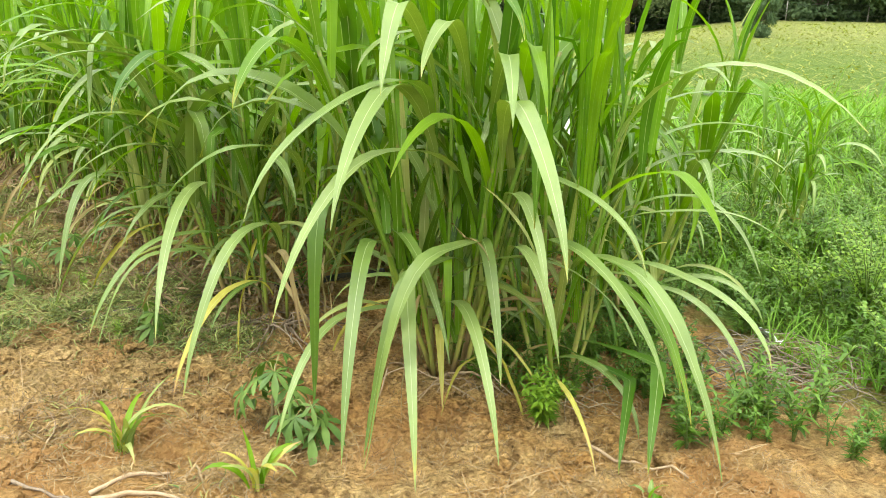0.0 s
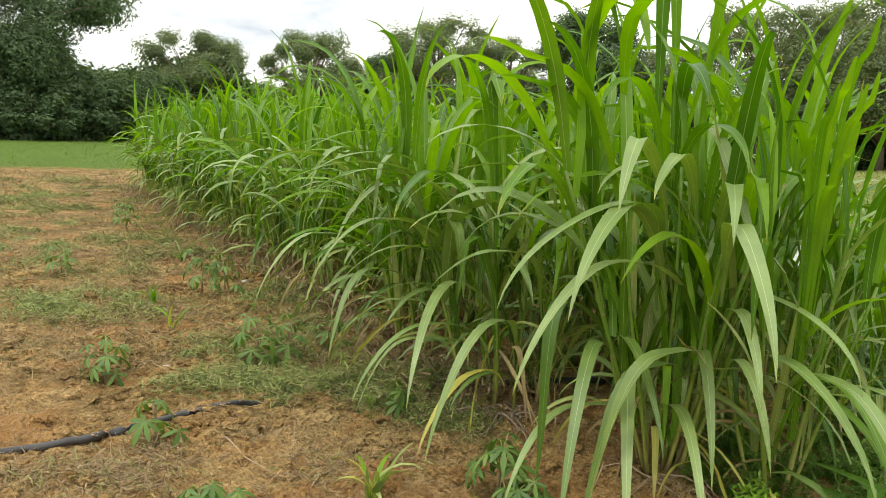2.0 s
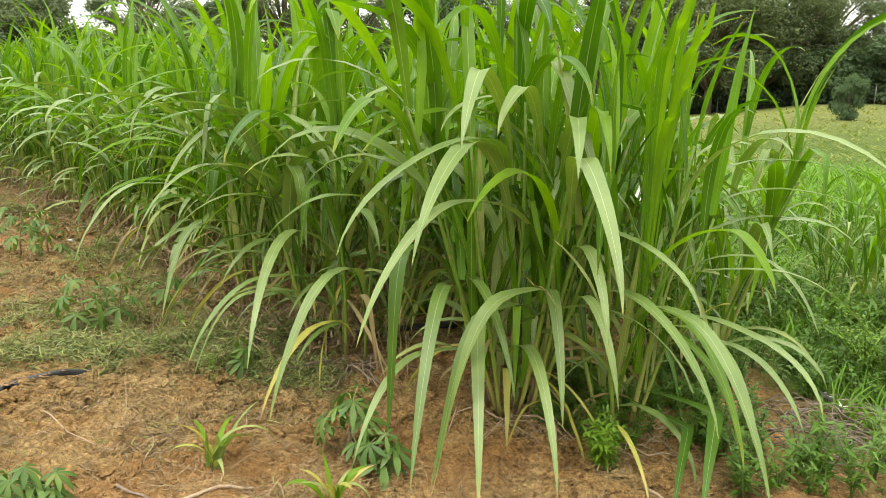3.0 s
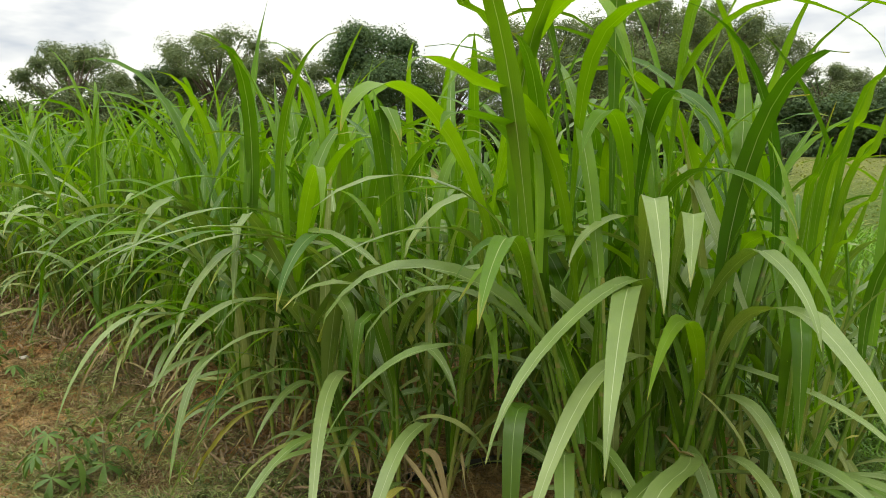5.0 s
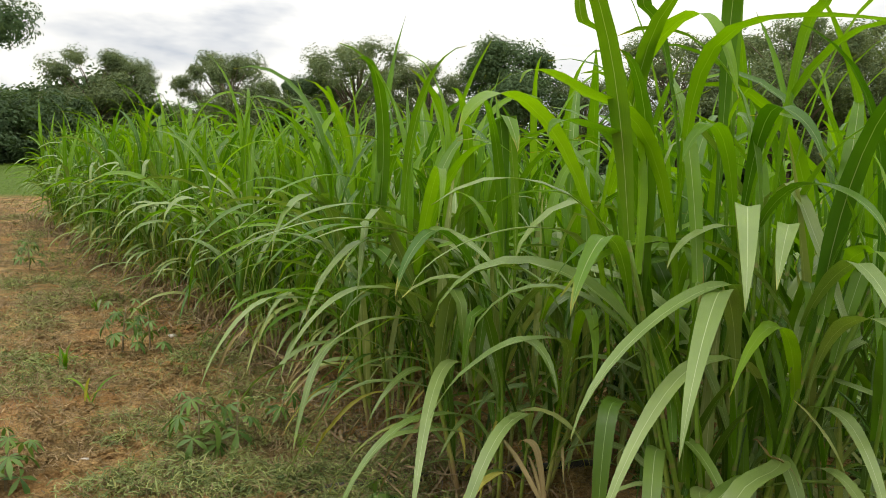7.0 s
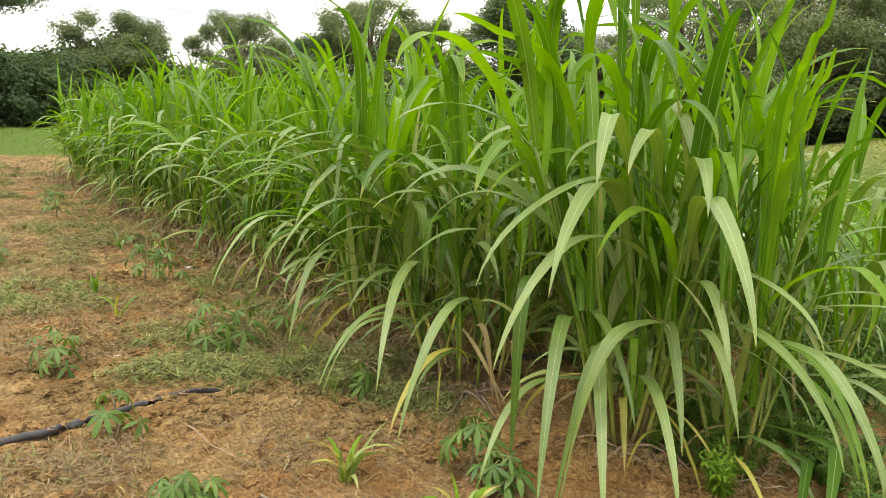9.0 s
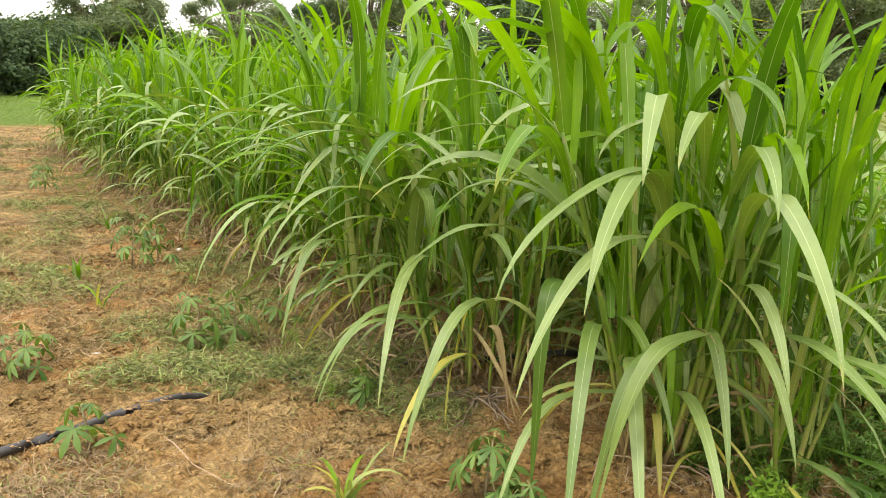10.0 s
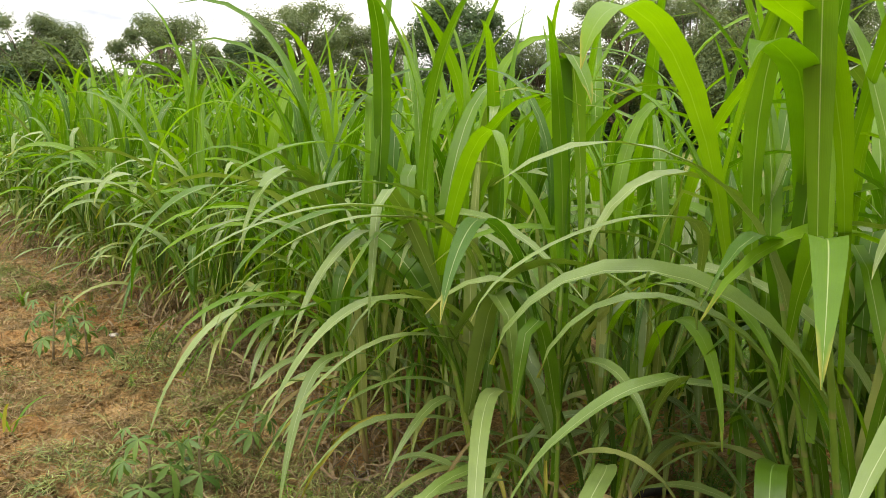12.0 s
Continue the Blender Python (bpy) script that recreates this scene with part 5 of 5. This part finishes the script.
shoot(-0.95, 2.25, 0.27, 18, 1, (FADED, YELLOW, PALE, YOUNG, FADED), "yellow-green grass shoot on bare soil")
shoot(-0.49, 2.05, 0.17, 12, 2, (FADED, YELLOW, YOUNG), "yellow-green grass shoot beside a cassava plant")
shoot(-3.66, 4.60, 0.20, 8, 3)
shoot(-3.08, 4.03, 0.22, 4, 4, (YELLOW, YOUNG), "thin yellow grass shoot on mown soil")
shoot(-4.60, 6.30, 0.22, 7, 5)
shoot(0.62, 2.02, 0.08, 5, 6)

# ---------------------------------------------------------------- black pipe, sticks, roots, stones, wrapper
pipe = thing("water_pipe", 0, 0, 0, 0, "black plastic irrigation pipe lying across the soil", "pipe")
way = ((-3.9, 0.6), (-2.95, 1.42), (-2.38, 2.067), (-2.15, 2.44), (-2.04, 2.68), (-1.94, 2.86), (-1.80, 3.06), (-1.63, 3.233), (-1.28, 3.39), (-0.86, 3.56), (-0.3, 3.9))


def along(points, n):
    """A smooth line through points (Catmull-Rom)."""
    p = [Vector((x, y, 0)) for x, y in points]
    p = [p[0] * 2 - p[1]] + p + [p[-1] * 2 - p[-2]]
    out = []
    for i in range(1, len(p) - 2):
        for k in range(n):
            t = k / n
            out.append(0.5 * (2 * p[i] + (p[i + 1] - p[i - 1]) * t + (2 * p[i - 1] - 5 * p[i] + 4 * p[i + 1] - p[i + 2]) * t * t + (3 * p[i] - p[i - 1] - 3 * p[i + 1] + p[i + 2]) * t ** 3))
    return out + [p[-2]]


low_z = lambda x, y: sum(ground_z(x + dx, y + dy) for dx in (-0.2, -0.1, 0, 0.1, 0.2) for dy in (-0.2, -0.1, 0, 0.1, 0.2)) / 25
pipe_line = [Vector((v.x, v.y, low_z(v.x, v.y) + 0.014 - 0.045 * smooth(2.84, 3.10, v.y) * smooth(3.36, 3.20, v.y))) for v in along(way, 9)]
t = tube(pipe_line, [0.0185] * len(pipe_line), 12)
piece("hose", mesh_of("hose", t[0].tolist(), t[1], PIPE, t[2]), pipe)
mud = Stuff()
for v in pipe_line[8:52]:
    for _ in range(3):
        if l_rng.random() < 0.25:
            mud.put(l_rng.choice(LUMPS), Matrix.Translation(v + Vector((l_rng.gauss(0, 0.012), l_rng.gauss(0, 0.012), 0.014))) @ Matrix.Diagonal((0.010, 0.007, 0.006, 1)))
tagged(piece("mud", mud.mesh("mud", MUD), pipe, None, "dried mud on the pipe"), kind="stuff")


def stick(x, y, length, turn, thick, seed, name="stick", label="dry pale stick lying on bare soil", mat=STICK, lift=0.0, category="stick"):
    rng = random.Random(seed)
    pts = []
    for i in range(7):
        t = i / 6 - 0.5
        px = x + math.cos(turn) * length * t - math.sin(turn) * length * 0.10 * math.sin(t * 4 + seed)
        py = y + math.sin(turn) * length * t + math.cos(turn) * length * 0.10 * math.sin(t * 4 + seed)
        pts.append((px, py, ground_z(px, py) + thick * 0.7 + lift * (1 - 4 * t * t) + rng.uniform(0, 0.004)))
    tt = tube(pts, [thick * (1 - 0.07 * i) * rng.uniform(0.85, 1.15) for i in range(7)], 6)
    return tagged(new(name, mesh_of(name, tt[0].tolist(), tt[1], mat, tt[2])), label, category)


stick(-0.86, 2.06, 0.22, 0.45, 0.008, 1)
stick(-0.80, 1.98, 0.26, 0.15, 0.009, 2)
stick(-1.05, 1.99, 0.30, -0.15, 0.006, 3, label="dark bent stick on bare soil", mat=ROOT)
stick(-1.55, 2.42, 0.55, -0.35, 0.003, 4, lift=0.02, label="thin dry stem lying over the soil")
stick(-1.25, 2.36, 0.25, 1.9, 0.003, 5, lift=0.02, label="thin dry stem lying over the soil")
stick(0.62, 2.22, 0.32, -0.75, 0.006, 6)
stick(1.62, 2.50, 0.30, 1.0, 0.004, 7, lift=0.05)
for k in range(150):
    stick(g_rng.gauss(1.36, 0.19), g_rng.gauss(2.95, 0.16), g_rng.uniform(0.12, 0.42), g_rng.gauss(-0.4, 0.8), g_rng.uniform(0.0014, 0.0038), 620 + k, "dry_stalk", "grey-brown dry stalk in a loose heap", HEAP if k % 4 else ROOT, g_rng.uniform(0, 0.05), "dry stalk")
for k in range(16):
    a = g_rng.uniform(3.4, 6.0)
    stick(-0.70 + 0.20 * math.cos(a), 3.20 + 0.16 * math.sin(a), g_rng.uniform(0.18, 0.36), a + g_rng.uniform(-0.5, 0.5), g_rng.uniform(0.003, 0.006), 60 + k, "root", "brown dry root at the foot of the cane", ROOT, g_rng.uniform(0.0, 0.05), "root")

wrapper = thing("wrapper", 1.38, 3.24, ground_z(1.38, 3.24) + 0.004, 20, "crumpled white plastic wrapper with dark bars", "litter")
wv, wf = [], []
for j in range(7):
    for i in range(9):
        wv.append(((i - 4) * 0.011, (j - 3) * 0.018, 0.03 + 0.018 * noise.noise((i * 0.7, j * 0.8, 2.0)) + 0.03 * math.cos(i * 0.5)))
wf = [(j * 9 + i, j * 9 + i + 1, j * 9 + i + 10, j * 9 + i + 9) for j in range(6) for i in range(8)]
piece("film", mesh_of("film", wv, wf, PLASTIC), wrapper)
bars = [tuple(Vector(wv[k]) + Vector((0, 0, 0.003))) for k in range(63)]
piece("print", mesh_of("print", bars, [f for q, f in enumerate(wf) if q % 8 in (2, 5) and q // 8 in (1, 2, 4)], PRINT), wrapper)

for x, y, r in ((-2.60, 3.31, 0.016), (-3.45, 5.55, 0.024)):
    v, f, uv = lump(random.Random(int(-x * 100)), r)
    ob = new("stone", mesh_of("stone", v.tolist(), f, STONE))
    ob.location = (x, y, ground_z(x, y) + r * 0.2)
    tagged(ob, "small pale stone on mown soil", "stone")

# ---------------------------------------------------------------- far fence and lone bush
bush_m = pose(13.2, 37.5, rise(13.2, 37.5), 0, 0, 40) @ Matrix.Diagonal((0.22, 0.22, 0.38, 1))
ob = copy_thing(shrub, bush_m)
ob.matrix_basis = bush_m
tagged(ob, "small dark bush alone in the field")

fence = thing("field_fence", 0, 0, 0, 0, "wire fence on pale posts before the trees", "fence")
tt = tube([(0, 0, -0.1), (0.01, 0, 0.7), (0, 0, 1.45)], [0.05, 0.046, 0.042], 7)
post_mesh = mesh_of("post", tt[0].tolist(), tt[1], POST, tt[2])
az, spots = 62.0, []
while az > -44:
    x, y = polar(az, 70)
    spots.append((x, y))
    piece("post", post_mesh, fence, pose(x, y, rise(x, y), 0, 0, az))
    az -= 2.3
for h in (0.4, 0.8, 1.2):
    tt = tube([(x, y, rise(x, y) + h) for x, y in spots], [0.005] * len(spots), 4)
    piece("wire", mesh_of("wire", tt[0].tolist(), tt[1], WIRE, tt[2]), fence)

# guessed drum, added for an unidentified pale patch between the stems from behind the plot
tub = thing("water_drum", 1.0, 7.3, 0, 0, "guessed white plastic drum, added for a pale patch behind the cane", "drum")
rings = [(0.0, 0.24), (0.02, 0.27), (0.28, 0.28), (0.30, 0.29), (0.33, 0.28), (0.60, 0.28), (0.62, 0.29), (0.65, 0.28), (0.86, 0.27), (0.90, 0.22)]
tt = tube([(0, 0, z) for z, r in rings], [r for z, r in rings], 20)
piece("barrel", mesh_of("barrel", tt[0].tolist(), tt[1], PLASTIC, tt[2]), tub)
tt = tube([(0.1, 0, 0.89), (0.1, 0, 0.93)], [0.04, 0.036], 12)
piece("cap", mesh_of("cap", tt[0].tolist(), tt[1], PLASTIC, tt[2]), tub)

# dry blades and roots tangled at the feet of the nearest clumps
for k in range(70):
    cx, cy, r = ((-0.74, 3.34, 0.26), (0.02, 2.72, 0.22), (-1.34, 3.92, 0.26), (0.44, 2.74, 0.18))[k % 4]
    a = g_rng.uniform(3.0, 6.4)
    stick(cx + r * math.cos(a) * g_rng.uniform(0.5, 1.1), cy + r * math.sin(a) * g_rng.uniform(0.5, 1.0), g_rng.uniform(0.12, 0.34), a + g_rng.gauss(0, 0.7), g_rng.uniform(0.0018, 0.0038), 200 + k, "root", "thin dry root tangled at the foot of the cane", STICK if k % 2 else ROOT, g_rng.uniform(0.0, 0.06), "root")
